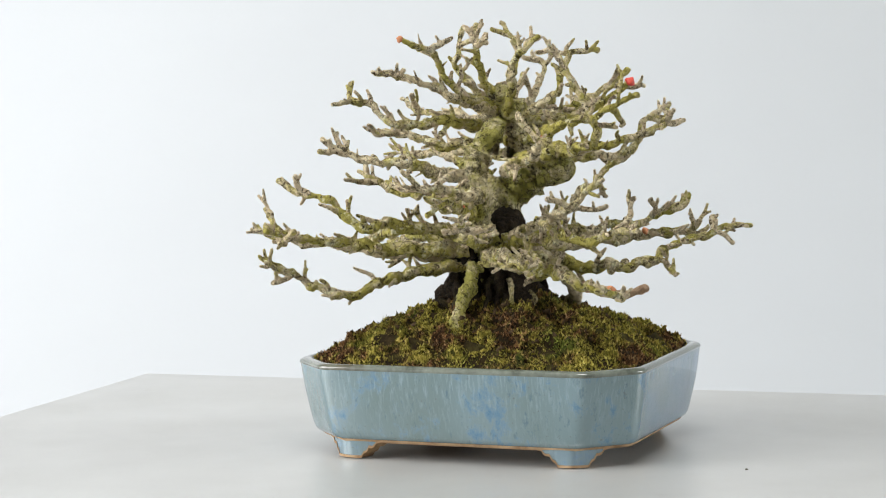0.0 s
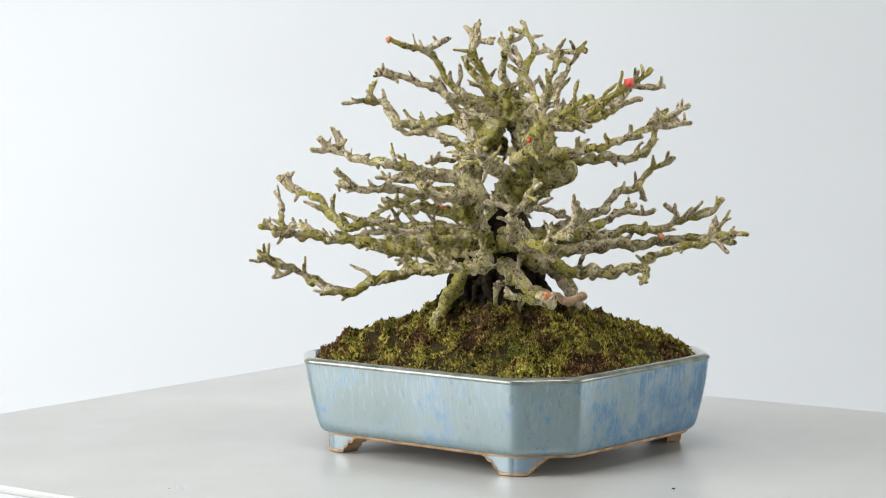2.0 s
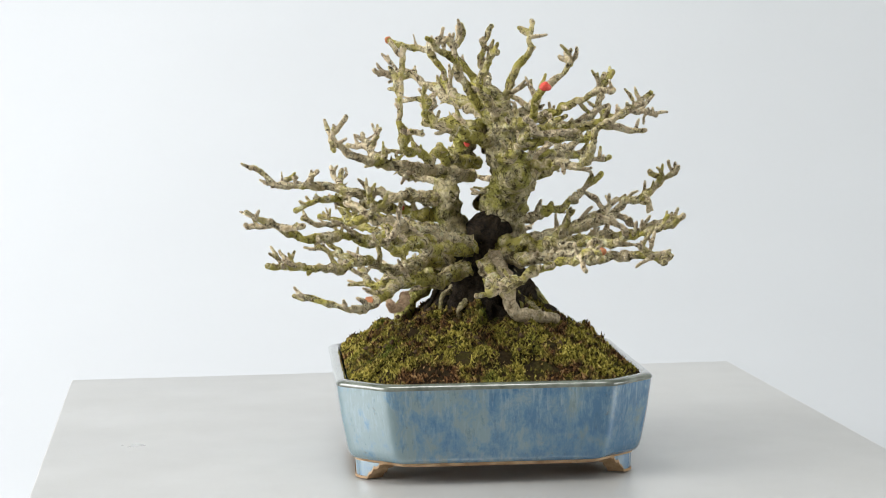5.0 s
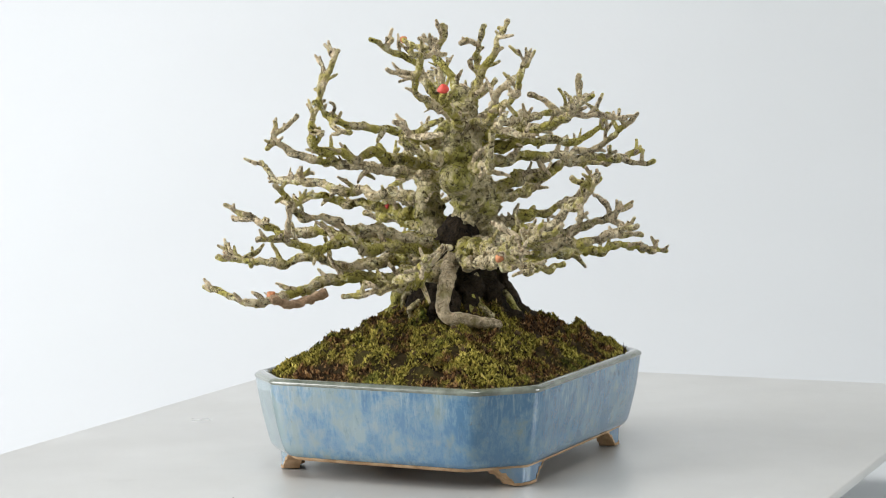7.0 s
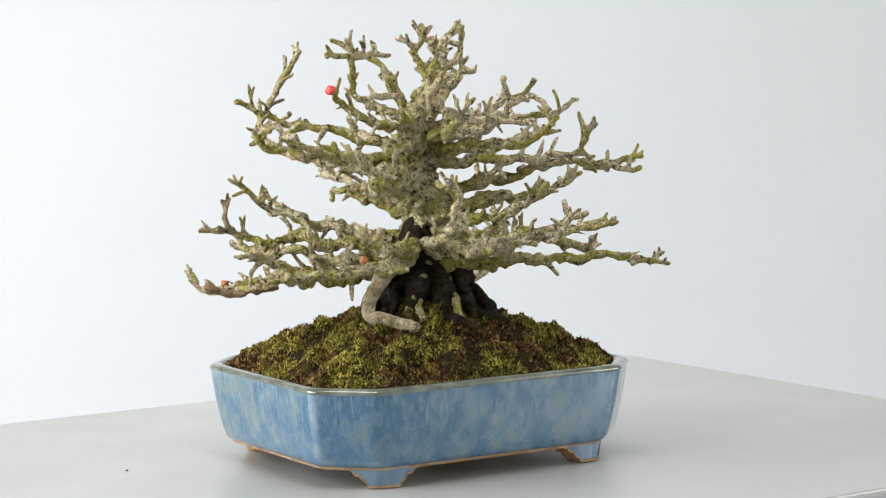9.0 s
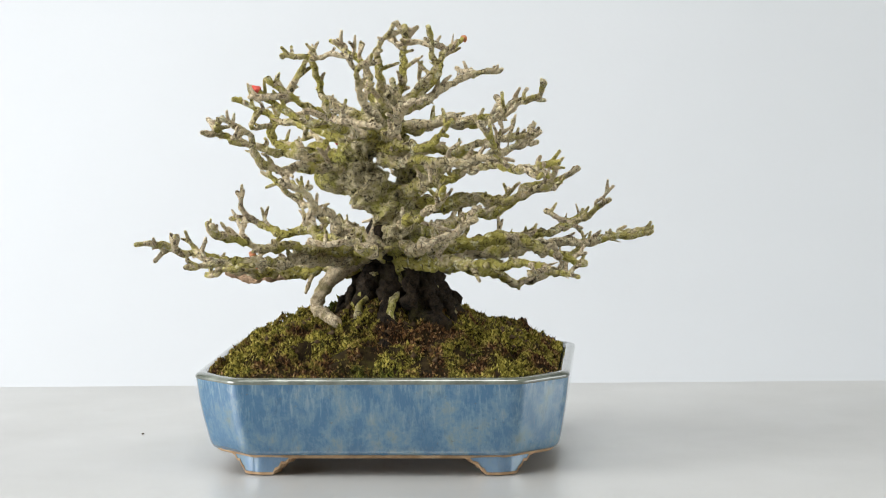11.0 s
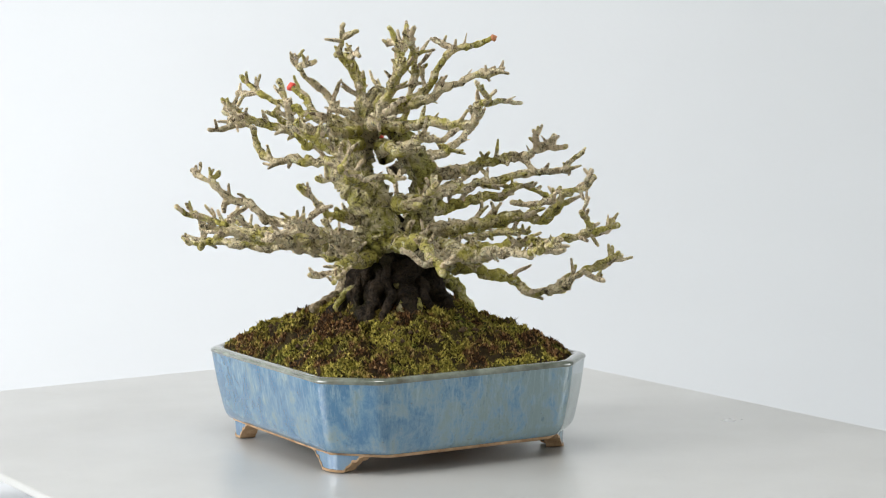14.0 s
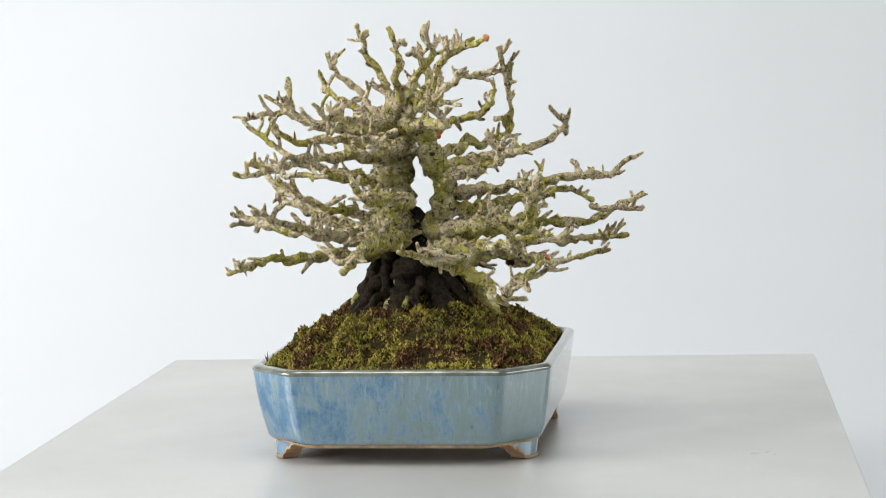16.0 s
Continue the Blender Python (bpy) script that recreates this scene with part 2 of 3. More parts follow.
# ================= what turns =================
# Times and angles in degrees by which the board has turned about the vertical axis at the origin.
TURN = [(0.0, 0.0), (0.5, -3.4), (1.0, -7.56), (1.5, -13.76), (2.0, -20.07), (2.5, -26.42), (3.0, -35.88), (3.2, -36.6), (5.3, -68.43),
        (5.5, -71.87), (6.0, -78.04), (6.5, -86.92), (7.0, -93.41), (7.5, -100.55), (8.0, -107.95), (8.5, -117.27), (9.0, -126.26), (9.2, -128.59),
        (11.3, -168.49), (11.5, -171.98), (12.0, -179.65), (12.5, -185.56), (13.0, -200.51), (13.5, -211.2), (14.0, -220.38), (14.5, -228.88),
        (15.0, -237.6), (15.5, -249.0), (16.0, -256.47)]
# the turntable stands a little out of true, so that the board nods as it turns
LEAN = pose(0, 0, 0, -0.383, -0.114, 0)
RIDERS = []


def rider(ob, m=None):
    """ob turns with the board; m is its pose on the board at the start."""
    ob.matrix_basis = m or Matrix()
    RIDERS.append((ob, ob.matrix_basis.copy()))
    return ob


def turntable():
    base = tagged(new("turntable"), "low round black turntable beneath the grey board", "turntable")
    v, f = [], []
    ring = [(0.0, 0.0), (0.088, 0.0), (0.092, 0.004), (0.092, 0.030), (0.088, 0.035), (0.0, 0.035)]
    n = 48
    for r, z in ring:
        v += [(r * math.cos(2 * math.pi * i / n), r * math.sin(2 * math.pi * i / n), z) for i in range(n)]
    for k in range(len(ring) - 1):
        f += [(k * n + i, k * n + (i + 1) % n, (k + 1) * n + (i + 1) % n, (k + 1) * n + i) for i in range(n)]
    part("base_disc", mesh_of("base_disc", v, f, METAL, False), base)
    v2 = [(x * 0.9, y * 0.9, 0.036 + (z / 0.035) * 0.0195) for x, y, z in v]
    part("top_disc", mesh_of("top_disc", v2, f, METAL, False), base)
    rider(base, pose(0, 0, -0.0595))


turntable()


def grey_board():
    ob = new("display_board", boxes("display_board", [(-0.2762, -0.1926, -0.004, 0.2762, 0.1926, 0.0)], BOARD, 0.0012))
    tagged(ob, "rectangular satin grey board under the bonsai pot", "board")
    rider(ob, pose(0.0181, -0.001, 0, 0, 0, -19.79))


grey_board()

# ---- pot: rectangular with cut corners ----
POT = pose(0.02733, 0.00507, 0, 0, 0, -21.79)
LONGER = 0.0147  # by which the pot's half length passes its half width


def octagon(a, c, z, steps=5, soft=0.0036):
    """Outline of a rectangle of half width a with corners cut by c, each corner eased over soft."""
    pts = []
    l = a + LONGER
    base = [(l, -(a - c)), (l, a - c), (l - c, a), (-(l - c), a), (-l, a - c), (-l, -(a - c)), (-(l - c), -a), (l - c, -a)]
    n = len(base)
    for i, p in enumerate(base):
        p, q, r = Vector(p), Vector(base[i - 1]), Vector(base[(i + 1) % n])
        u, w = p + (q - p).normalized() * soft, p + (r - p).normalized() * soft
        for k in range(steps):
            s = k / (steps - 1)
            g = u.lerp(p, s).lerp(p.lerp(w, s), s)
            pts.append((g.x, g.y, z))
        for k in range(1, 8):
            w2 = r + (p - r).normalized() * soft
            g = w.lerp(w2, k / 8)
            pts.append((g.x, g.y, z))
    return pts


def loft(name, rings, material, close=False, wob=0.0):
    n = len(rings[0])
    v = []
    for ring in rings:
        for p in ring:
            q = Vector(p)
            if wob:
                d = noise.noise(q * 38.0) * wob + noise.noise(q * 120.0) * wob * 0.4
                q = q + Vector((q.x, q.y, 0)).normalized() * d
            v.append(q)
    f = []
    for k in range(len(rings) - 1):
        f += [(k * n + i, k * n + (i + 1) % n, (k + 1) * n + (i + 1) % n, (k + 1) * n + i) for i in range(n)]
    if close:
        f.append(tuple(range(n - 1, -1, -1)))
    return mesh_of(name, v, f, material)


def bonsai_pot():
    pot = tagged(new("bonsai_pot"), "rectangular cut-corner ceramic pot in mottled pale blue glaze on grey board", "pot")
    prof = [(0.0607, 0.0192, 0.0090), (0.0625, 0.0195, 0.0098), (0.0636, 0.0196, 0.0117), (0.0643, 0.0196, 0.0144)]
    for k in range(1, 12):
        s = k / 11
        prof.append((0.0643 + 0.0042 * s + 0.0004 * math.sin(math.pi * s), 0.0196 + 0.0010 * s, 0.0144 + 0.0272 * s))
    part("body", loft("body", [octagon(a, c, z) for a, c, z in prof], GLAZE, wob=0.00035), pot)
    rim = [(0.0684, 0.0204, 0.0414), (0.0688, 0.0204, 0.0419), (0.0688, 0.0204, 0.0426), (0.0683, 0.0203, 0.0434),
           (0.0672, 0.0200, 0.0440), (0.0656, 0.0196, 0.0442), (0.0643, 0.0193, 0.0438), (0.0635, 0.0191, 0.0420), (0.0624, 0.0188, 0.0300)]
    part("rim", loft("rim", [octagon(a, c, z) for a, c, z in rim], RIM, wob=0.0003), pot, "thick rounded grey-green rim")
    base = [(0.0575, 0.019, 0.0180), (0.0560, 0.019, 0.0086), (0.0585, 0.0191, 0.0073), (0.0600, 0.0193, 0.0077), (0.0609, 0.0194, 0.0085), (0.0609, 0.0194, 0.0094)]
    part("base", loft("base", [octagon(a, c, z) for a, c, z in base], CLAY, True, wob=0.0003), pot, "unglazed tan clay underside")
    for k in range(4):
        pot_foot(pot, k)
    return rider(pot, POT)


def pot_foot(pot, k):
    """A bracket foot that wraps the end of a long side and its cut corner, its lower edge cut in cloud-like steps."""
    sx, sy = (1, -1, -1, 1)[k], (1, 1, -1, -1)[k]
    a, c = 0.0602, 0.0194
    l = a + LONGER
    turn_at = Vector((l - c, a))
    along = Vector((c, -c)).normalized()
    line = [turn_at + Vector((-0.0185, 0)), turn_at, turn_at + along * 0.0165]
    seg = [(line[i + 1] - line[i]).length for i in range(2)]
    total, n = sum(seg), 56
    v, f, lip = [], [], []
    for i in range(n + 1):
        d = total * i / n
        j = 0 if d < seg[0] else 1
        p = line[j].lerp(line[j + 1], (d - (0, seg[0])[j]) / seg[j])
        near = 1 - abs(d - seg[0]) / 0.004
        if near > 0:
            p = p - Vector((0.38, 0.92)) * 0.0012 * near ** 2
        e = min(d, total - d)
        z = 0.0088
        for at, depth, w in ((0.0008, 0.0014, 0.0012), (0.0035, 0.0022, 0.0018), (0.0072, 0.0026, 0.0016), (0.0098, 0.0026, 0.0014)):
            z -= depth * max(0.0, min(1.0, (e - at) / w + 0.5)) ** 0.6
        z = max(0.0004, z + 0.00025 * noise.noise(Vector((d * 900, k * 7, 0))))
        inw = Vector((-0.38, -0.92))
        po = p - inw * 0.0006
        pi = p + inw * 0.0070
        v += [(po.x, po.y, 0.0105), (p.x, p.y, z + 0.0008), (pi.x, pi.y, z + 0.0008), (pi.x, pi.y, 0.0105)]
        pl = p - inw * 0.0004
        lip += [(pl.x, pl.y, z + 0.0011), (pl.x, pl.y, z), (pi.x, pi.y, z), (pi.x, pi.y, z + 0.0011)]
    for i in range(n):
        for q in range(4):
            f.append((4 * i + q, 4 * i + (q + 1) % 4, 4 * i + 4 + (q + 1) % 4, 4 * i + 4 + q))
    f += [(0, 3, 2, 1), (4 * n, 4 * n + 1, 4 * n + 2, 4 * n + 3)]
    flip = Matrix.Diagonal((sx, sy, 1, 1))
    foot = part("foot", mesh_of("foot", [flip @ Vector(p) for p in v], f, FOOT_GLAZE, False), pot, "scalloped bracket foot in blue glaze")
    part("foot_edge", mesh_of("foot_edge", [flip @ Vector(p) for p in lip], f, CLAY, False), foot, "bare tan clay edge of the foot")


bonsai_pot()


# ---- mossy mound ----
def mound_height(x, y):
    """Height of the moss at a place in the pot's own plan."""
    a = max(abs(x) - LONGER * min(1.0, abs(x) / 0.05), abs(y), (abs(x) - LONGER * min(1.0, abs(x) / 0.05) + abs(y)) / 1.69) / 0.0632
    a = min(1.0, a)
    cx, cy = x + 0.001, y - 0.001
    r = math.hypot(cx, cy)
    h = 0.0425 + 0.0190 * (1 - a ** 2.3) + 0.0125 * math.exp(-(r / 0.030) ** 2)
    v = Vector((x, y, 0))
    h += (noise.noise(v * 55) * 0.0032 + noise.noise(v * 130 + Vector((3, 1, 0))) * 0.0050 + noise.noise(v * 330) * 0.0026) * min(1.0, (1 - a) * 6 + 0.15)
    return h


def moss_mound():
    mound = tagged(new("moss_mound"), "domed brown soil covered in olive and yellow-green moss", "moss")
    v, f = [], []
    rings = 60
    outline = octagon(0.0628, 0.0184, 0.0, 3, 0.002)
    m = len(outline)
    v.append((0, 0, mound_height(0, 0)))
    for k in range(1, rings + 1):
        s = k / rings
        for p in outline:
            x, y = p[0] * s, p[1] * s
            v.append((x, y, mound_height(x, y)))
    for i in range(m):
        f.append((0, 1 + i, 1 + (i + 1) % m))
    for k in range(rings - 1):
        f += [(1 + k * m + i, 1 + (k + 1) * m + i, 1 + (k + 1) * m + (i + 1) % m, 1 + k * m + (i + 1) % m) for i in range(m)]
    part("soil", mesh_of("soil", v, f, SOIL), mound, "dark crumbly soil")
    rng = random.Random(5)
    tv, tf = [], []
    count = 0
    while count < 52000:
        x, y = rng.uniform(-0.078, 0.078), rng.uniform(-0.063, 0.063)
        a = max(abs(x) - LONGER, abs(y), (abs(x) - LONGER + abs(y)) / 1.69) / 0.0628
        if a > 1:
            continue
        d = noise.noise(Vector((x, y, 0)) * 95 + Vector((7, 0, 0)))
        if d < -0.22 and rng.random() < 0.7:
            continue
        count += 1
        size = rng.uniform(0.0004, 0.0010) * (1.0 + 0.7 * max(0, d))
        z = mound_height(x, y) + rng.uniform(0, 0.0022) * max(0.0, d + 0.25)
        lean = Vector((rng.uniform(-0.9, 0.9), rng.uniform(-0.9, 0.9), 1)).normalized()
        spin = rng.uniform(0, 6.28)
        base = len(tv)
        tv.append(Vector((x, y, z)) + lean * size * rng.uniform(1.0, 2.2))
        for q in range(4):
            ang = spin + q * 1.5708
            rr = size * rng.uniform(0.35, 1.0)
            tv.append((x + math.cos(ang) * rr, y + math.sin(ang) * rr, z + size * rng.uniform(-0.6, 0.5)))
        for q in range(4):
            tf.append((base, base + 1 + q, base + 1 + (q + 1) % 4))
    tagged(part("moss", mesh_of("moss", tv, tf, MOSS, False), mound, "tufts of olive and yellow-green moss"), kind="stuff")
    # crumbs of dark earth and bark on the moss
    cv, cf = [], []
    for q in range(700):
        ang, r = rng.uniform(0, 6.28), rng.uniform(0.018, 0.062)
        x, y = r * math.cos(ang) * 1.1, r * math.sin(ang)
        if max(abs(x) - LONGER, abs(y), (abs(x) - LONGER + abs(y)) / 1.69) > 0.056:
            continue
        z, size, base = mound_height(x, y), rng.uniform(0.0007, 0.0020), len(cv)
        for dx, dy, dz in ((1, 0, 0), (-1, 0, 0), (0, 1, 0), (0, -1, 0), (0, 0, 1), (0, 0, -1)):
            w = size * rng.uniform(0.6, 1.3)
            cv.append((x + dx * w, y + dy * w, z + dz * w * 0.8 + size * 0.3))
        for p, t2 in ((4, 1), (5, -1)):
            for u, w2 in ((0, 2), (2, 1), (1, 3), (3, 0)):
                cf.append((base + p, base + u, base + w2) if t2 > 0 else (base + p, base + w2, base + u))
    tagged(part("debris", mesh_of("debris", cv, cf, CRUMB), mound, "dark brown crumbs of earth and bark"), kind="stuff")
    # two little sprigs at the rim
    for sx, sy, lean in ((-0.055, 0.0665, (-0.3, 0.7)), (0.0735, -0.043, (0.7, -0.4))):
        sv, sf = [], []
        for q in range(6):
            w = Vector((lean[0] + rng.uniform(-0.8, 0.8), lean[1] + rng.uniform(-0.8, 0.8), rng.uniform(0.5, 1.4))).normalized() * rng.uniform(0.003, 0.0055)
            o = Vector((sx * 0.95, sy * 0.95, 0.0436))
            side = w.orthogonal().normalized() * 0.0005
            oth = w.cross(side).normalized() * 0.0005
            b0 = len(sv)
            sv += [o - side, o + side, o + oth, o + w * 0.55 + side * 0.9, o + w * 0.55 - side * 0.9, o + w]
            sf += [(b0, b0 + 1, b0 + 3, b0 + 4), (b0 + 1, b0 + 2, b0 + 3), (b0 + 2, b0, b0 + 4), (b0 + 4, b0 + 3, b0 + 5), (b0 + 2, b0 + 4, b0 + 3)]
        part("sprig", mesh_of("sprig", sv, sf, CRUMB, False), mound, "tiny dark dry sprig at the rim")
    # fine blades that stand out of the moss
    bv, bf = [], []
    for q in range(16000):
        x, y = rng.uniform(-0.07, 0.07), rng.uniform(-0.058, 0.058)
        if abs(x) + abs(y) > 0.112:
            continue
        z = mound_height(x, y)
        ln, ang, w = rng.uniform(0.0010, 0.0028), rng.uniform(0, 6.28), 0.00024
        tip = Vector((x + rng.uniform(-1, 1) * ln * 0.8, y + rng.uniform(-1, 1) * ln * 0.8, z + ln * 0.8))
        base = len(bv)
        for g in range(3):
            bv.append((x + w * math.cos(ang + g * 2.1), y + w * math.sin(ang + g * 2.1), z))
        bv.append(tip)
        bf += [(base, base + 1, base + 3), (base + 1, base + 2, base + 3), (base + 2, base, base + 3)]
    tagged(part("moss_fuzz", mesh_of("moss_fuzz", bv, bf, MOSS, False), mound), kind="stuff")
    return rider(mound, POT)


moss_mound()


# ---- the tree ----
def curve_points(pts, step=0.0010):
    """Catmull-Rom line through the points, at even steps."""
    P = [Vector(p) for p in pts]
    P = [P[0] * 2 - P[1]] + P + [P[-1] * 2 - P[-2]]
    out = []
    for i in range(1, len(P) - 2):
        n = max(2, int((P[i + 1] - P[i]).length / step))
        for k in range(n):
            t = k / n
            a, b, c, d = P[i - 1], P[i], P[i + 1], P[i + 2]
            out.append(0.5 * ((2 * b) + (c - a) * t + (2 * a - 5 * b + 4 * c - d) * t * t + (3 * b - a - 3 * c + d) * t ** 3))
    out.append(P[-2])
    return out


def crooked(line, amount, seed):
    """The same line with the small kinks of a pruned branch; both ends stay."""
    n = len(line) - 1
    out = []
    for i, p in enumerate(line):
        w = max(0.0, math.sin(math.pi * i / max(1, n))) ** 0.5
        s = Vector((seed * 3.7, seed * 1.3, 0))
        k = Vector((noise.noise(p * 85 + s), noise.noise(p * 85 + s + Vector((9, 0, 0))), noise.noise(p * 85 + s + Vector((0, 9, 0)))))
        j = Vector((noise.noise(p * 230 + s), noise.noise(p * 230 + s + Vector((5, 0, 0))), noise.noise(p * 230 + s + Vector((0, 5, 0)))))
        out.append(p + (k + j * 0.35) * amount * w)
    return out


def tube(line, r0, r1, seed=0, sides=10, knob=0.22, power=1.0, blunt=True):
    """Vertices and faces of a rough, knobbly stem along line, r0 thick at its foot and r1 at its tip."""
    v, f = [], []
    n = len(line)
    up = Vector((0.31, 0.22, 0.92))
    for i, p in enumerate(line):
        d = (line[min(i + 1, n - 1)] - line[max(i - 1, 0)]).normalized()
        side = d.cross(up)
        if side.length < 1e-4:
            side = d.cross(Vector((1, 0, 0)))
        side.normalize()
        up = side.cross(d).normalized()
        s = i / max(1, n - 1)
        r = r0 + (r1 - r0) * s ** power
        ring = 1 + knob * 0.9 * noise.noise(p * 190 + Vector((seed, 0, 0)))
        for k in range(sides):
            a = 2 * math.pi * k / sides
            dirn = side * math.cos(a) + up * math.sin(a)
            q = p + dirn * r
            rough = 1 + knob * (1.1 * noise.noise(q * 290) + 0.8 * noise.noise(q * 620))
            v.append(p + dirn * r * ring * rough)
    for i in range(n - 1):
        f += [(i * sides + k, i * sides + (k + 1) % sides, (i + 1) * sides + (k + 1) % sides, (i + 1) * sides + k) for k in range(sides)]
    # rounded or pointed end
    d = (line[-1] - line[-2]).normalized()
    for push, wide in ((0.5, 0.82), (0.85, 0.45)) if blunt else ((0.6, 0.6),):
        v += [p + (q - p) * wide + d * r1 * push for p, q in ((line[-1], q) for q in v[(n - 1) * sides:n * sides])]
    rings = len(v) // sides
    for i in range(n - 1, rings - 1):
        f += [(i * sides + k, i * sides + (k + 1) % sides, (i + 1) * sides + (k + 1) % sides, (i + 1) * sides + k) for k in range(sides)]
    v.append(line[-1] + d * r1 * (1.0 if blunt else 1.3))
    m = len(v) - 1
    f += [((rings - 1) * sides + k, (rings - 1) * sides + (k + 1) % sides, m) for k in range(sides)]
    return v, f


def blob(center, axis, length, width, seed=0):
    """A pointed bud of overlapping scales."""
    axis = Vector(axis).normalized()
    line = [Vector(center) + axis * length * (k / 7) for k in range(8)]
    side = axis.orthogonal().normalized()
    oth = axis.cross(side)
    v, f, n = [], [], 9
    prof = [0.35, 0.75, 0.98, 1.0, 0.86, 0.62, 0.34, 0.06]
    for i, p in enumerate(line):
        for k in range(n):
            a = 2 * math.pi * k / n + 0.35 * i
            w = width * prof[i] * (1 + 0.12 * math.sin(3 * a + seed))
            v.append(p + side * math.cos(a) * w + oth * math.sin(a) * w)
    for i in range(7):
        f += [(i * n + k, i * n + (k + 1) % n, (i + 1) * n + (k + 1) % n, (i + 1) * n + k) for k in range(n)]
    f.append(tuple(range(n - 1, -1, -1)))
    return v, f


class Tree:
    def __init__(self):
        self.top = tagged(new("bonsai_tree"), "leafless gnarled bonsai with lichen-covered grey branches in blue pot", "bonsai")
        self.rng = random.Random(11)
        self.count = 0
        self.lines = []

    def stem(self, name, pts, r0, r1, material, parent=None, kink=0.0016, label="", knob=0.22, sides=10, power=1.0, blunt=True):
        self.count += 1
        line = crooked(curve_points(pts), kink, self.count)
        ob = part(name, mesh_of(name, *tube(line, r0, r1, self.count, sides, knob, power, blunt), material), parent or self.top, label)
        self.lines.append((line, r0, r1))
        return ob, line

    def bud(self, at, axis, size, material, parent=None, label=""):
        return part("bud", mesh_of("bud", *blob(at, axis, size * 1.7, size, self.count), material), parent or self.top, label)

    def bud_near(self, at, axis, size, material):
        """A bud on the bark of the stem that passes nearest."""
        at = Vector(at)
        line, r0, r1 = min(self.lines, key=lambda e: min((q - at).length for q in e[0]))
        p = min(line, key=lambda q: (q - at).length)
        r = r0 + (r1 - r0) * line.index(p) / len(line)
        way = Vector(axis).normalized()
        self.bud(p + way * r * 0.6, way, size, material)

    def fork(self, ob, line, r):
        """Short pruned ends and resting buds at the tip of a branch."""
        rng = self.rng
        d = (line[-1] - line[-min(5, len(line))]).normalized()
        for k in range(rng.choice((1, 2, 2))):
            off = Vector((rng.uniform(-1, 1), rng.uniform(-1, 1), rng.uniform(-0.2, 1.1)))
            way = (d * 0.6 + off * 0.8).normalized()
            at = line[-min(rng.randint(4, 9), len(line))]
            ln = rng.uniform(0.003, 0.0055)
            self.stem("twig", [at, at + way * ln * 0.5, at + way * ln + Vector((0, 0, 0.001))], r * 0.9, r * 0.5, TWIG_BARK, ob, 0.0004, sides=8)
        if rng.random() < 0.45:
            self.bud(line[-1] - d * 0.0006, d, rng.uniform(0.0007, 0.0009), rng.choice((BUD_BROWN, BUD_BROWN, BUD_BROWN, BUD_ORANGE)), ob)

    def spurs(self, ob, line, r0, r1, every):
        """Stubs, thorns and knuckles left along a branch by years of pruning."""
        rng = self.rng
        n = len(line)
        i = int(n * 0.22)
        while i < n - 4:
            p, d = line[i], (line[min(i + 2, n - 1)] - line[i - 2]).normalized()
            off = Vector((rng.uniform(-1, 1), rng.uniform(-1, 1), rng.uniform(-0.6, 1.0))).normalized()
            way = (off - d * off.dot(d) + d * rng.uniform(0.2, 0.9)).normalized()
            r = r0 + (r1 - r0) * i / n
            kind = rng.random()
            if kind < 0.46:
                ln = rng.uniform(0.006, 0.014) * (1.0 - 0.4 * i / n)
                m = p + way * ln * 0.5 + Vector((rng.uniform(-1, 1), rng.uniform(-1, 1), 0.6)) * 0.0018
                e = p + way * ln + Vector((0, 0, 0.0015))
                tw, tl = self.stem("twig", [p, m, e], min(r * 0.62, 0.0015), 0.0007, TWIG_BARK, ob, 0.0009, sides=8, knob=0.28)
                if rng.random() < 0.6:
                    q = tl[len(tl) // 2]
                    w2 = (way + Vector((rng.uniform(-1, 1), rng.uniform(-1, 1), 0.5))).normalized()
                    self.stem("twig", [q, q + w2 * 0.003, q + w2 * 0.006], 0.0011, 0.0006, TWIG_BARK, ob, 0.0003, sides=7)
            elif kind < 0.74:
                ln = rng.uniform(0.004, 0.009)
                self.stem("spur", [p, p + way * ln * 0.5, p + way * ln], min(r * 0.7, 0.0016), 0.0007, TWIG_BARK, ob, 0.0003, sides=8, knob=0.3)
            elif kind < 0.88:
                ln = rng.uniform(0.004, 0.007)
                self.stem("thorn", [p, p + way * ln * 0.5, p + way * ln], 0.0009, 0.00025, TWIG_BARK, ob, 0.0, sides=6, blunt=False)
            else:
                ln = rng.uniform(0.002, 0.0035)
                self.stem("knuckle", [p, p + way * (r * 0.6), p + way * (r + ln * 0.5)], r * 0.9, r * 0.55, BARK, ob, 0.0, sides=8, knob=0.4)
            i += max(2, int(every * rng.uniform(0.6, 1.5) / 0.0010))

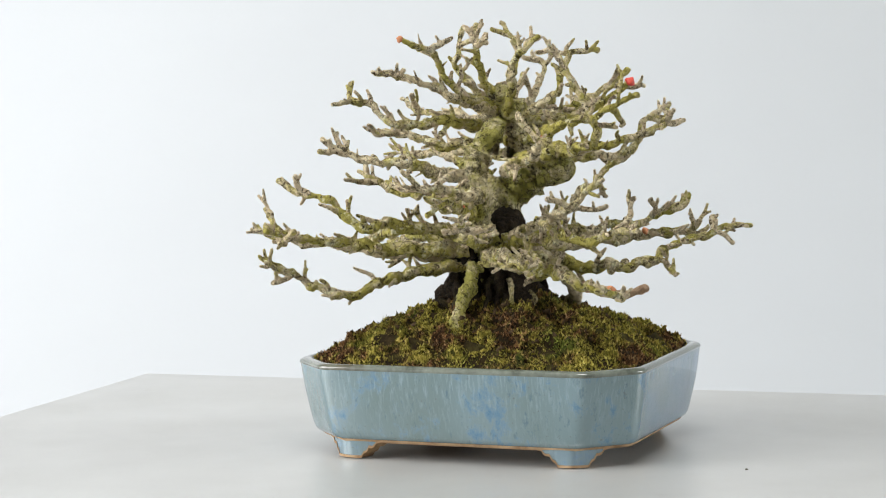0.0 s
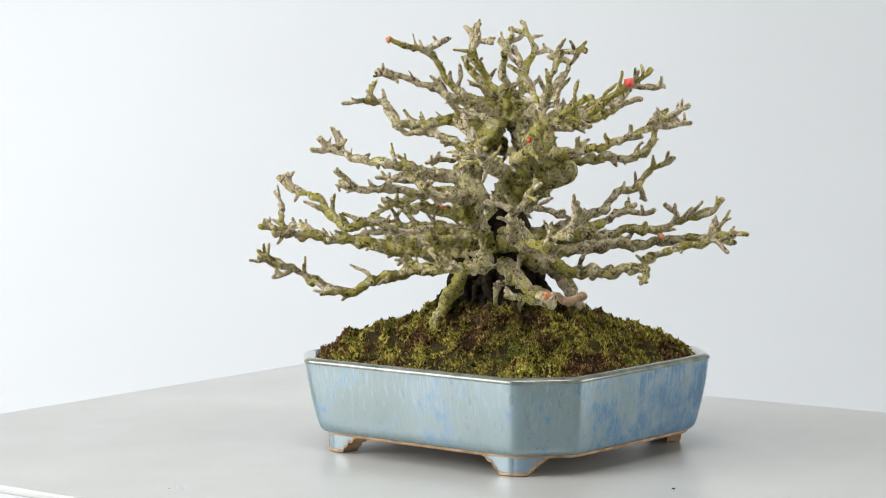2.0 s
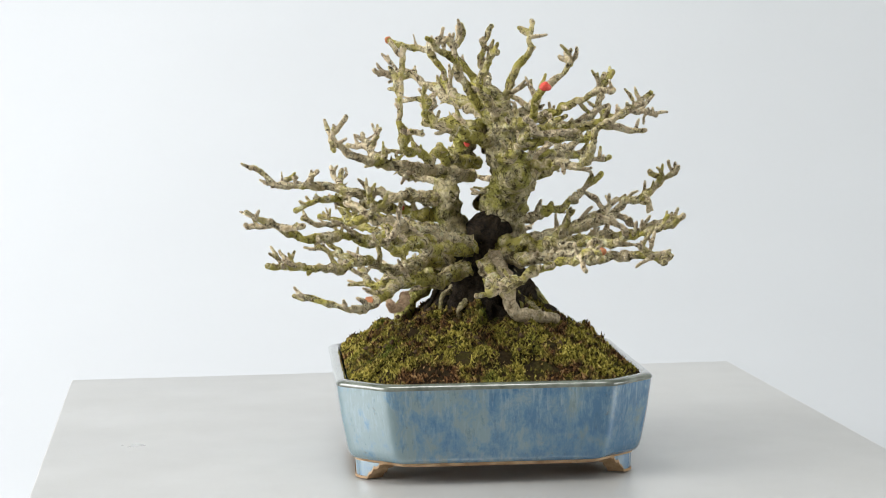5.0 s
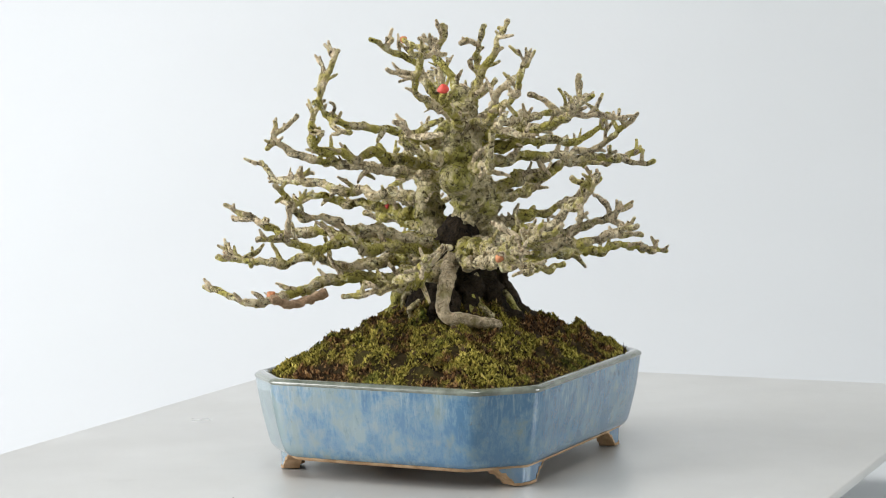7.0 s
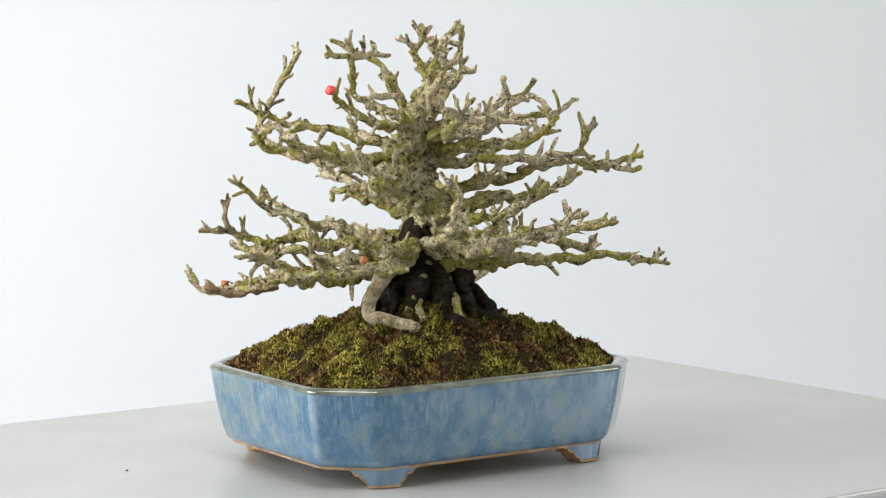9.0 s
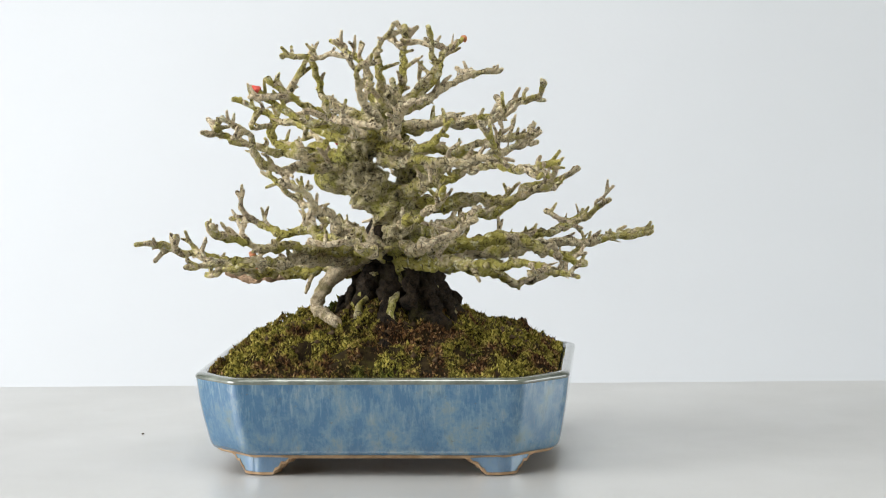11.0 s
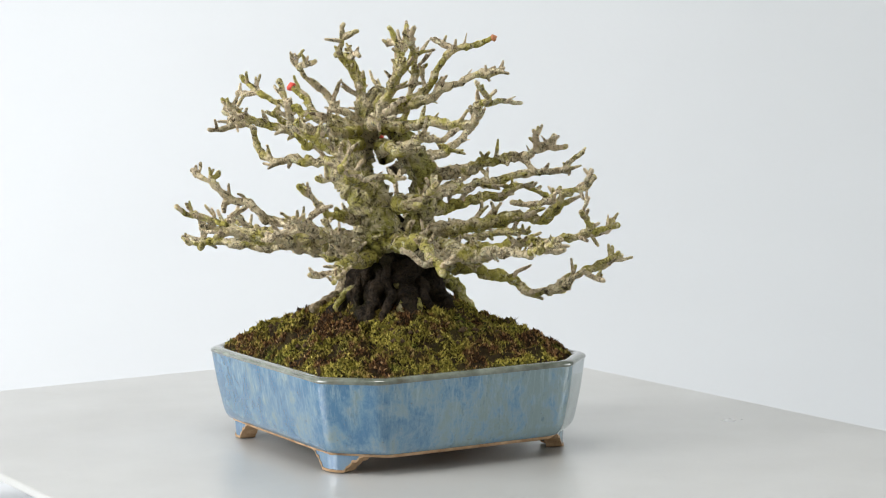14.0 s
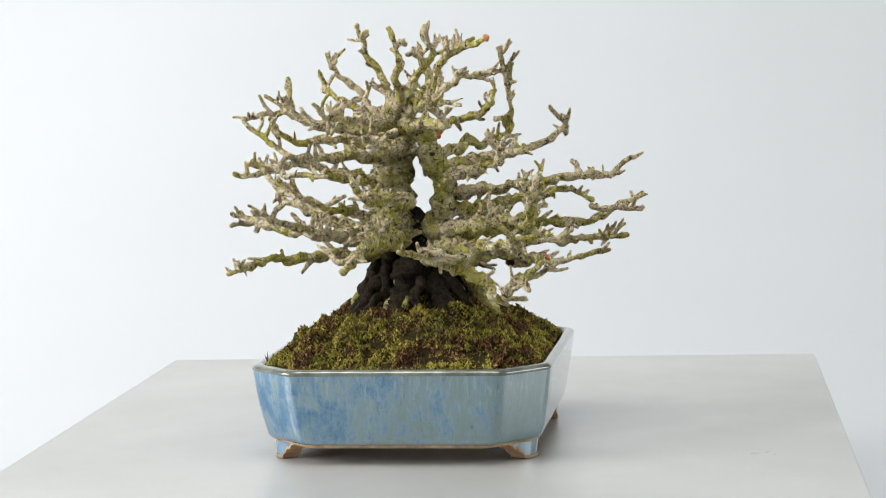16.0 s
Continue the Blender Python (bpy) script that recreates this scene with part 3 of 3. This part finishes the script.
    def limb(self, pts, r0=0.0046, r1=0.0019, twigs=(), material=None, every=0.0074, fork=True, label=""):
        ob, line = self.stem("limb", pts, r0 * 0.78, r1 * 0.66, material or BARK, kink=0.0036, label=label, power=0.6, knob=0.40, sides=14)
        self.spurs(ob, line, r0 * 0.72, r1 * 0.74, every)
        if fork:
            self.fork(ob, line, r1 * 0.72)
        for tip in twigs:
            tip = Vector(tip)
            # leaves the limb where a forward-slanting fork would
            best = min(line[len(line) // 4:int(len(line) * 0.84)], key=lambda q: (q - tip).length + 0.45 * (q - line[-1]).length)
            i = line.index(best)
            d = (line[min(i + 3, len(line) - 1)] - line[max(i - 3, 0)]).normalized()
            span = (tip - best).length
            mid = best.lerp(tip, 0.45) + d * span * 0.12 - Vector((0, 0, span * 0.07))
            tr = min(r1 * 0.85, 0.0019)
            tw, tl = self.stem("twig", [best, mid, tip], tr, 0.0012, TWIG_BARK, ob, 0.0026, knob=0.30, sides=9)
            self.fork(ob, tl, 0.0013)
            if span > 0.02:
                self.spurs(ob, tl, tr, 0.0014, 0.0075)
        return ob


def bonsai():
    t = Tree()
    # trunk: a wide foot with shade painted into its bark, a pale twisting upper part with a healed cut
    t.stem("trunk", [(0.024, 0.007, 0.050), (0.0245, 0.007, 0.066), (0.026, 0.008, 0.084), (0.030, 0.009, 0.102)], 0.0262, 0.0100, SHADED_BASE_BARK, kink=0.003,
           label="hollowed foot of the trunk, its bark painted near-black with the shade under the branches", knob=0.26, sides=28, power=0.55)
    t.stem("trunk", [(0.022, 0.014, 0.093), (0.026, 0.0175, 0.107), (0.034, 0.0155, 0.118), (0.0435, 0.0118, 0.128), (0.0430, 0.0105, 0.140), (0.036, 0.011, 0.152), (0.029, 0.010, 0.164)],
           0.0104, 0.0052, TRUNK_BARK, kink=0.0022, label="pale twisted upper trunk with green lichen", knob=0.34, sides=30, power=1.9)
    t.stem("trunk", [(0.024, 0.002, 0.088), (0.017, -0.003, 0.106), (0.0155, -0.005, 0.122), (0.018, -0.002, 0.138), (0.026, 0.006, 0.150)], 0.0070, 0.0046, TRUNK_BARK,
           kink=0.004, label="thinner second stem beside the trunk", sides=18, knob=0.42)
    scar, _ = t.stem("scar", [(0.0460, 0.0105, 0.1275), (0.0520, 0.0092, 0.1280), (0.0568, 0.0082, 0.1282)], 0.0088, 0.0068, TRUNK_BARK, kink=0, label="swollen rim of a healed cut", sides=18, knob=0.16)
    t.stem("cut_face", [(0.0556, 0.0084, 0.1281), (0.0572, 0.0081, 0.1282), (0.0588, 0.0078, 0.1283)], 0.0046, 0.0042, CUT_WOOD, scar, 0, "weathered round cut wood", 0.10, 18)
    t.stem("callus", [(0.0540, 0.0088, 0.1281), (0.0560, 0.0084, 0.1282), (0.0576, 0.0081, 0.12825)], 0.0053, 0.0048, TRUNK_BARK, scar, 0, "rough bark lip round the cut", 0.30, 18)
    # roots
    t.stem("root", [(0.040, 0.006, 0.092), (0.056, 0.003, 0.080), (0.0625, 0.003, 0.0690), (0.0610, 0.013, 0.0655), (0.0585, 0.0265, 0.0640)], 0.0040, 0.0024, ROOT_BARK,
           kink=0.0016, label="bent pale root lying on the moss", knob=0.24, sides=14)
    t.stem("root", [(0.015, -0.012, 0.085), (0.010, -0.019, 0.073), (0.006, -0.025, 0.062), (0.003, -0.029, 0.050)], 0.0038, 0.0030, TRUNK_BARK, kink=0.003,
           label="stout lichened root running into the moss", knob=0.36, sides=14)
    # most roots below take the foot's near-black bark, shade put into the colour
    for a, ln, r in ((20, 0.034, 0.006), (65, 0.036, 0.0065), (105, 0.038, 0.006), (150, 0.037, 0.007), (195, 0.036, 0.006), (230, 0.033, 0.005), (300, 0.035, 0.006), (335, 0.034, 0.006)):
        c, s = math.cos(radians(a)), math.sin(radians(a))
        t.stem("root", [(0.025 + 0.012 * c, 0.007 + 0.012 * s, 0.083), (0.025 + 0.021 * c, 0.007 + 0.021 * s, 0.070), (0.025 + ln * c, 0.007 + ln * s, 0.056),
                        (0.025 + (ln + 0.008) * c, 0.007 + (ln + 0.008) * s, 0.049)], r, r * 0.55, SHADED_BASE_BARK, kink=0.003, knob=0.35, sides=12)
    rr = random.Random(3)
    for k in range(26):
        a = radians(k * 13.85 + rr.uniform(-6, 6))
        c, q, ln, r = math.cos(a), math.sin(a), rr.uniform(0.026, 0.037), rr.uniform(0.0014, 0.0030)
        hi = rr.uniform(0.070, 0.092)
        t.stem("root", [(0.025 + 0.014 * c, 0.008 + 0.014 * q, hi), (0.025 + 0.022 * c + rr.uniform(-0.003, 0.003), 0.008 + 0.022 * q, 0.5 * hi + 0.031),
                        (0.025 + ln * c, 0.008 + ln * q, 0.054)], r, r * 0.6, rr.choice((SHADED_BASE_BARK, SHADED_BASE_BARK, SHADED_BASE_BARK, SHADED_BASE_BARK, SHADED_BASE_BARK, TRUNK_BARK)), kink=0.006, knob=0.4, sides=8)
    # limbs towards the west of the board
    t.limb([(0.012, 0.000, 0.086), (-0.020, -0.012, 0.081), (-0.0464, -0.0168, 0.0735), (-0.0655, -0.0155, 0.083), (-0.0801, -0.0308, 0.0905)], 0.0050, 0.0019,
           [(-0.078, -0.0198, 0.080), (-0.0835, -0.024, 0.0925)])
    t.limb([(0.012, 0.004, 0.088), (-0.030, 0.010, 0.092), (-0.060, 0.018, 0.094), (-0.0913, 0.0317, 0.1009)], 0.0062, 0.0020, [(-0.088, 0.040, 0.1003), (-0.074, 0.004, 0.096)])
    t.limb([(0.012, -0.002, 0.092), (-0.030, -0.004, 0.094), (-0.0581, -0.0084, 0.0992), (-0.0802, -0.0285, 0.1046)], 0.0056, 0.0020,
           [(-0.0824, 0.0016, 0.1127), (-0.0663, -0.0434, 0.1049)])
    t.limb([(0.014, -0.002, 0.100), (-0.036, -0.0308, 0.1069), (-0.0501, -0.0286, 0.1185), (-0.0620, -0.0250, 0.1200), (-0.0744, -0.0190, 0.1267)], 0.0054, 0.0019, [(-0.066, -0.028, 0.129)])
    t.limb([(0.016, -0.004, 0.124), (-0.0182, -0.024, 0.133), (-0.0425, -0.0178, 0.138), (-0.0540, -0.0165, 0.1452)], 0.0052, 0.0019, [(-0.0474, -0.0102, 0.1475), (-0.055, -0.024, 0.140)])
    t.limb([(0.026, 0.011, 0.150), (-0.0206, 0.0019, 0.1534), (-0.0343, 0.0110, 0.1605), (-0.0496, 0.0020, 0.1608)], 0.0046, 0.0018, [(-0.0422, 0.0232, 0.1700)])
    t.limb([(0.026, 0.010, 0.155), (0.0033, -0.0016, 0.1646), (-0.012, -0.004, 0.1705), (-0.0306, -0.003, 0.1755)], 0.0042, 0.0018, [(-0.016, -0.027, 0.1760)])
    t.limb([(0.026, 0.009, 0.156), (0.006, -0.002, 0.168), (-0.0014, -0.0031, 0.1798), (-0.0162, -0.0190, 0.1900)], 0.0038, 0.0017, [(0.0059, -0.0048, 0.1902)], fork=False)
    # limbs towards the south
    t.limb([(0.022, -0.004, 0.090), (0.034, -0.045, 0.0885), (0.042, -0.078, 0.0915), (0.0323, -0.1015, 0.0921)], 0.0056, 0.0019, [(0.016, -0.086, 0.093), (0.040, -0.097, 0.095)])
    t.limb([(0.020, -0.004, 0.098), (0.014, -0.040, 0.100), (0.010, -0.078, 0.104), (0.0079, -0.1014, 0.1142)], 0.0056, 0.0019, [(0.0006, -0.099, 0.108), (0.022, -0.080, 0.108)])
    t.limb([(0.020, -0.004, 0.116), (0.008, -0.038, 0.121), (-0.009, -0.0790, 0.1258), (-0.0165, -0.0880, 0.1330)], 0.0050, 0.0019, [(-0.0239, -0.0640, 0.1271), (0.006, -0.066, 0.131)])
    t.limb([(0.016, -0.004, 0.108), (0.0015, -0.0472, 0.1156), (0.0036, -0.0600, 0.1185), (-0.006, -0.072, 0.1130)], 0.0046, 0.0019)
    t.limb([(0.030, 0.000, 0.128), (0.034, -0.030, 0.133), (0.040, -0.058, 0.137), (0.0408, -0.0735, 0.1452), (0.0341, -0.0640, 0.1560)], 0.0046, 0.0019, [(0.048, -0.076, 0.142)])
    t.limb([(0.036, 0.000, 0.134), (0.052, -0.026, 0.138), (0.066, -0.047, 0.142), (0.0675, -0.0520, 0.152), (0.060, -0.051, 0.166), (0.0505, -0.0498, 0.1774)], 0.0044, 0.0017, [(0.078, -0.048, 0.149), (0.0512, -0.0430, 0.1850)], fork=False)
    t.limb([(0.038, 0.008, 0.142), (0.058, -0.022, 0.149), (0.0735, -0.0440, 0.1570), (0.0877, -0.0497, 0.1630)], 0.0044, 0.0018, [(0.0824, -0.0351, 0.1500)])
    t.limb([(0.032, -0.004, 0.084), (0.0565, -0.052, 0.0815), (0.0742, -0.074, 0.0762), (0.0753, -0.0847, 0.0780), (0.0649, -0.1025, 0.0820)], 0.0056, 0.0018)
    t.limb([(0.062, -0.050, 0.0785), (0.075, -0.058, 0.0760), (0.0885, -0.0690, 0.0790)], 0.0030, 0.0023, material=BROWN_BARK, every=0.03, fork=False, label="brown freshly cut stub")
    t.limb([(0.030, 0.000, 0.095), (0.053, -0.036, 0.098), (0.070, -0.060, 0.101), (0.085, -0.0755, 0.1045)], 0.0056, 0.0018, [(0.0843, -0.0622, 0.1180)])
    t.limb([(0.034, -0.004, 0.098), (0.046, -0.036, 0.106), (0.0536, -0.0596, 0.1128), (0.0703, -0.0700, 0.1268)], 0.0044, 0.0017, [(0.046, -0.070, 0.1190)])
    # limbs towards the east
    t.limb([(0.036, 0.004, 0.088), (0.0826, -0.0150, 0.0840), (0.1199, -0.0006, 0.0960), (0.144, 0.0001, 0.1005)], 0.0056, 0.0018,
           [(0.1353, -0.0015, 0.0927), (0.105, -0.0368, 0.0817), (0.128, 0.010, 0.104)])
    t.limb([(0.036, 0.008, 0.092), (0.072, 0.025, 0.092), (0.1112, 0.045, 0.0950), (0.1292, 0.0405, 0.0935)], 0.0054, 0.0019, [(0.103, 0.0560, 0.0945), (0.124, 0.030, 0.101)])
    t.limb([(0.036, 0.010, 0.096), (0.078, 0.030, 0.099), (0.1141, 0.0440, 0.1057), (0.1206, 0.0473, 0.1125)], 0.0052, 0.0018, [(0.1202, 0.0556, 0.1125), (0.100, 0.026, 0.112)])
    t.limb([(0.036, 0.014, 0.098), (0.055, 0.040, 0.103), (0.0709, 0.0587, 0.1143), (0.0826, 0.0692, 0.1256), (0.0931, 0.0698, 0.1315)], 0.0044, 0.0018, [(0.0811, 0.0620, 0.1118), (0.086, 0.060, 0.130)])
    t.limb([(0.040, 0.008, 0.136), (0.075, -0.003, 0.139), (0.1008, -0.0105, 0.1474), (0.1066, 0.0057, 0.1560)], 0.0046, 0.0018, [(0.107, -0.014, 0.155), (0.114, 0.006, 0.150)])
    t.limb([(0.042, 0.012, 0.132), (0.065, 0.020, 0.133), (0.0888, 0.0253, 0.1350), (0.098, 0.0259, 0.1480), (0.1099, 0.0321, 0.1573)], 0.0044, 0.0018, [(0.108, 0.044, 0.149)])
    east = t.limb([(0.036, 0.012, 0.150), (0.063, 0.010, 0.153), (0.0825, 0.0055, 0.1621), (0.0880, 0.0058, 0.1680)], 0.0042, 0.0019, fork=False)
    t.bud((0.0882, 0.0058, 0.1668), (0.5, -0.1, 0.8), 0.0026, BUD_RED, east, "swelling bright red flower bud")
    t.limb([(0.036, 0.014, 0.150), (0.062, 0.026, 0.156), (0.079, 0.036, 0.165), (0.0905, 0.0387, 0.1742)], 0.0040, 0.0018, [(0.098, 0.034, 0.166)])
    # limbs towards the north
    t.limb([(0.026, 0.020, 0.090), (0.010, 0.052, 0.090), (-0.010, 0.0800, 0.0925), (-0.0277, 0.1043, 0.0884)], 0.0054, 0.0018, [(-0.008, 0.098, 0.090)])
    t.limb([(0.028, 0.022, 0.096), (0.022, 0.048, 0.099), (0.0166, 0.0743, 0.1080), (0.012, 0.0865, 0.1130)], 0.0054, 0.0019, [(0.0048, 0.0700, 0.1173), (0.036, 0.082, 0.102)])
    t.limb([(0.036, 0.020, 0.096), (0.048, 0.050, 0.098), (0.060, 0.072, 0.102), (0.069, 0.0880, 0.1078)], 0.0052, 0.0018, [(0.082, 0.074, 0.106), (0.058, 0.090, 0.103)])
    t.limb([(0.028, 0.022, 0.106), (0.026, 0.045, 0.111), (0.0218, 0.0600, 0.116), (0.0218, 0.0725, 0.1260)], 0.0040, 0.0018)
    t.limb([(0.026, 0.018, 0.120), (0.014, 0.045, 0.128), (-0.004, 0.070, 0.1345), (-0.0118, 0.0830, 0.1345), (-0.0234, 0.0931, 0.1365)], 0.0050, 0.0019, [(-0.014, 0.098, 0.1320), (-0.0294, 0.0592, 0.1300)])
    t.limb([(0.034, 0.018, 0.136), (0.018, 0.045, 0.137), (-0.003, 0.070, 0.1395), (0.003, 0.081, 0.146), (0.0104, 0.0898, 0.1550)], 0.0044, 0.0016)
    t.limb([(0.034, 0.018, 0.142), (0.030, 0.045, 0.143), (0.0245, 0.0685, 0.147), (0.0186, 0.0760, 0.1550)], 0.0042, 0.0017)
    t.limb([(0.030, 0.014, 0.150), (0.008, 0.035, 0.153), (-0.008, 0.052, 0.155), (-0.0185, 0.0619, 0.1618)], 0.0042, 0.0018, [(-0.0133, 0.040, 0.1640)])
    t.limb([(0.034, 0.018, 0.148), (0.036, 0.042, 0.150), (0.0366, 0.0605, 0.156), (0.0414, 0.0633, 0.1728)], 0.0042, 0.0018, [(0.030, 0.068, 0.163)])
    t.limb([(0.034, 0.018, 0.146), (0.052, 0.040, 0.150), (0.0675, 0.0575, 0.1555), (0.0722, 0.0690, 0.1645)], 0.0042, 0.0018, [(0.053, 0.0833, 0.154), (0.080, 0.060, 0.160)])
    # limbs towards the north-west
    t.limb([(0.014, 0.016, 0.096), (-0.016, 0.036, 0.099), (-0.034, 0.048, 0.094), (-0.0485, 0.057, 0.0890)], 0.0062, 0.0026, [(-0.030, 0.062, 0.098)])
    t.limb([(0.016, 0.012, 0.114), (-0.010, 0.030, 0.117), (-0.026, 0.042, 0.121), (-0.040, 0.050, 0.127)], 0.0056, 0.0020, [(-0.046, 0.034, 0.124)])
    t.limb([(0.026, 0.012, 0.140), (0.004, 0.026, 0.141), (-0.012, 0.034, 0.144), (-0.030, 0.042, 0.147)], 0.0048, 0.0019, [(-0.034, 0.028, 0.150)])
    t.stem("root", [(0.018, 0.022, 0.084), (0.015, 0.031, 0.073), (0.012, 0.040, 0.062), (0.008, 0.050, 0.052)], 0.0027, 0.0020, SHADED_BASE_BARK, kink=0.004,
           label="knotted root, its bark painted near-black with the shade under the branches", knob=0.4, sides=12)
    # crown
    t.limb([(0.027, 0.010, 0.158), (0.021, 0.005, 0.173), (0.0165, 0.0000, 0.183), (0.0180, 0.0012, 0.1962)], 0.0034, 0.0017, [(0.0122, 0.0026, 0.1956), (0.0221, -0.0088, 0.1902)], fork=False)
    t.limb([(0.030, 0.012, 0.156), (0.036, 0.020, 0.171), (0.0363, 0.0264, 0.1820), (0.0302, 0.0315, 0.1977)], 0.0034, 0.0017, [(0.0255, 0.0275, 0.1945)], fork=False)
    t.limb([(0.026, 0.013, 0.158), (0.013, 0.017, 0.169), (0.0084, 0.0169, 0.1772), (0.0119, 0.0203, 0.1957)], 0.0034, 0.0017, [(0.0225, 0.0098, 0.1880)], fork=False)
    t.limb([(0.032, 0.008, 0.155), (0.034, -0.003, 0.168), (0.0345, -0.010, 0.1790), (0.0448, -0.0290, 0.1900)], 0.0036, 0.0017, [(0.046, -0.0195, 0.1898)], fork=False)
    t.limb([(0.036, 0.010, 0.152), (0.053, -0.004, 0.163), (0.0590, -0.0070, 0.1735), (0.0608, -0.0070, 0.1828), (0.0733, -0.0092, 0.1832)], 0.0036, 0.0017, [(0.0457, 0.004, 0.1830)])
    t.limb([(0.034, 0.016, 0.152), (0.044, 0.027, 0.163), (0.0508, 0.0350, 0.1735), (0.0548, 0.0408, 0.1830)], 0.0036, 0.0017, [(0.0405, 0.0400, 0.1810)])
    # a few coloured buds
    for p, d, size, m in (((0.1012, 0.0233, 0.0935), (0.9, 0.2, 0.4), 0.0019, BUD_ORANGE), ((0.0510, -0.0100, 0.1400), (0.4, -0.9, 0.3), 0.0017, BUD_RED),
                          ((0.0715, -0.0710, 0.0765), (0.2, -0.6, 0.7), 0.0022, BUD_ORANGE), ((-0.0160, -0.0187, 0.1895), (-0.8, -0.4, 0.3), 0.0018, BUD_ORANGE),
                          ((0.0125, -0.0250, 0.1085), (-0.1, -0.9, 0.3), 0.0018, BUD_RED)):
        t.bud_near(p, d, size, m)
    rider(t.top)


bonsai()


def board_crumb(x, y, size, seed):
    """A crumb of earth that fell on the board."""
    rng = random.Random(seed)
    v, f = [], []
    for k, (r, z) in enumerate(((0.75, 0.0), (1.0, 0.35), (0.6, 0.75))):
        v += [Vector((math.cos(a * 1.0472) * r * size * rng.uniform(0.7, 1.3), math.sin(a * 1.0472) * r * size * 0.7, z * size)) for a in range(6)]
    for k in range(2):
        f += [(k * 6 + a, k * 6 + (a + 1) % 6, k * 6 + 6 + (a + 1) % 6, k * 6 + 6 + a) for a in range(6)]
    f += [(5, 4, 3, 2, 1, 0), (12, 13, 14, 15, 16, 17)]
    ob = tagged(new("soil_crumb", mesh_of("soil_crumb", v, f, CRUMB)), "tiny crumb of dark soil lying on the grey board", "crumb")
    rider(ob, pose(x, y, 0.0001))


board_crumb(0.1300, -0.0815, 0.0007, 2)


# ================= turning =================
def motions():
    rows = []
    for (t0, a0), (t1, a1) in zip(TURN, TURN[1:]):
        n = max(1, round((t1 - t0) / 0.5))
        rows += [(t0 + (t1 - t0) * k / n, a0 + (a1 - a0) * k / n) for k in range(n)]
    rows.append(TURN[-1])
    for ob, m in RIDERS:
        walk(ob, [(t, pose(0, 0, 0, 0, 0, a) @ LEAN @ m) for t, a in rows])


motions()
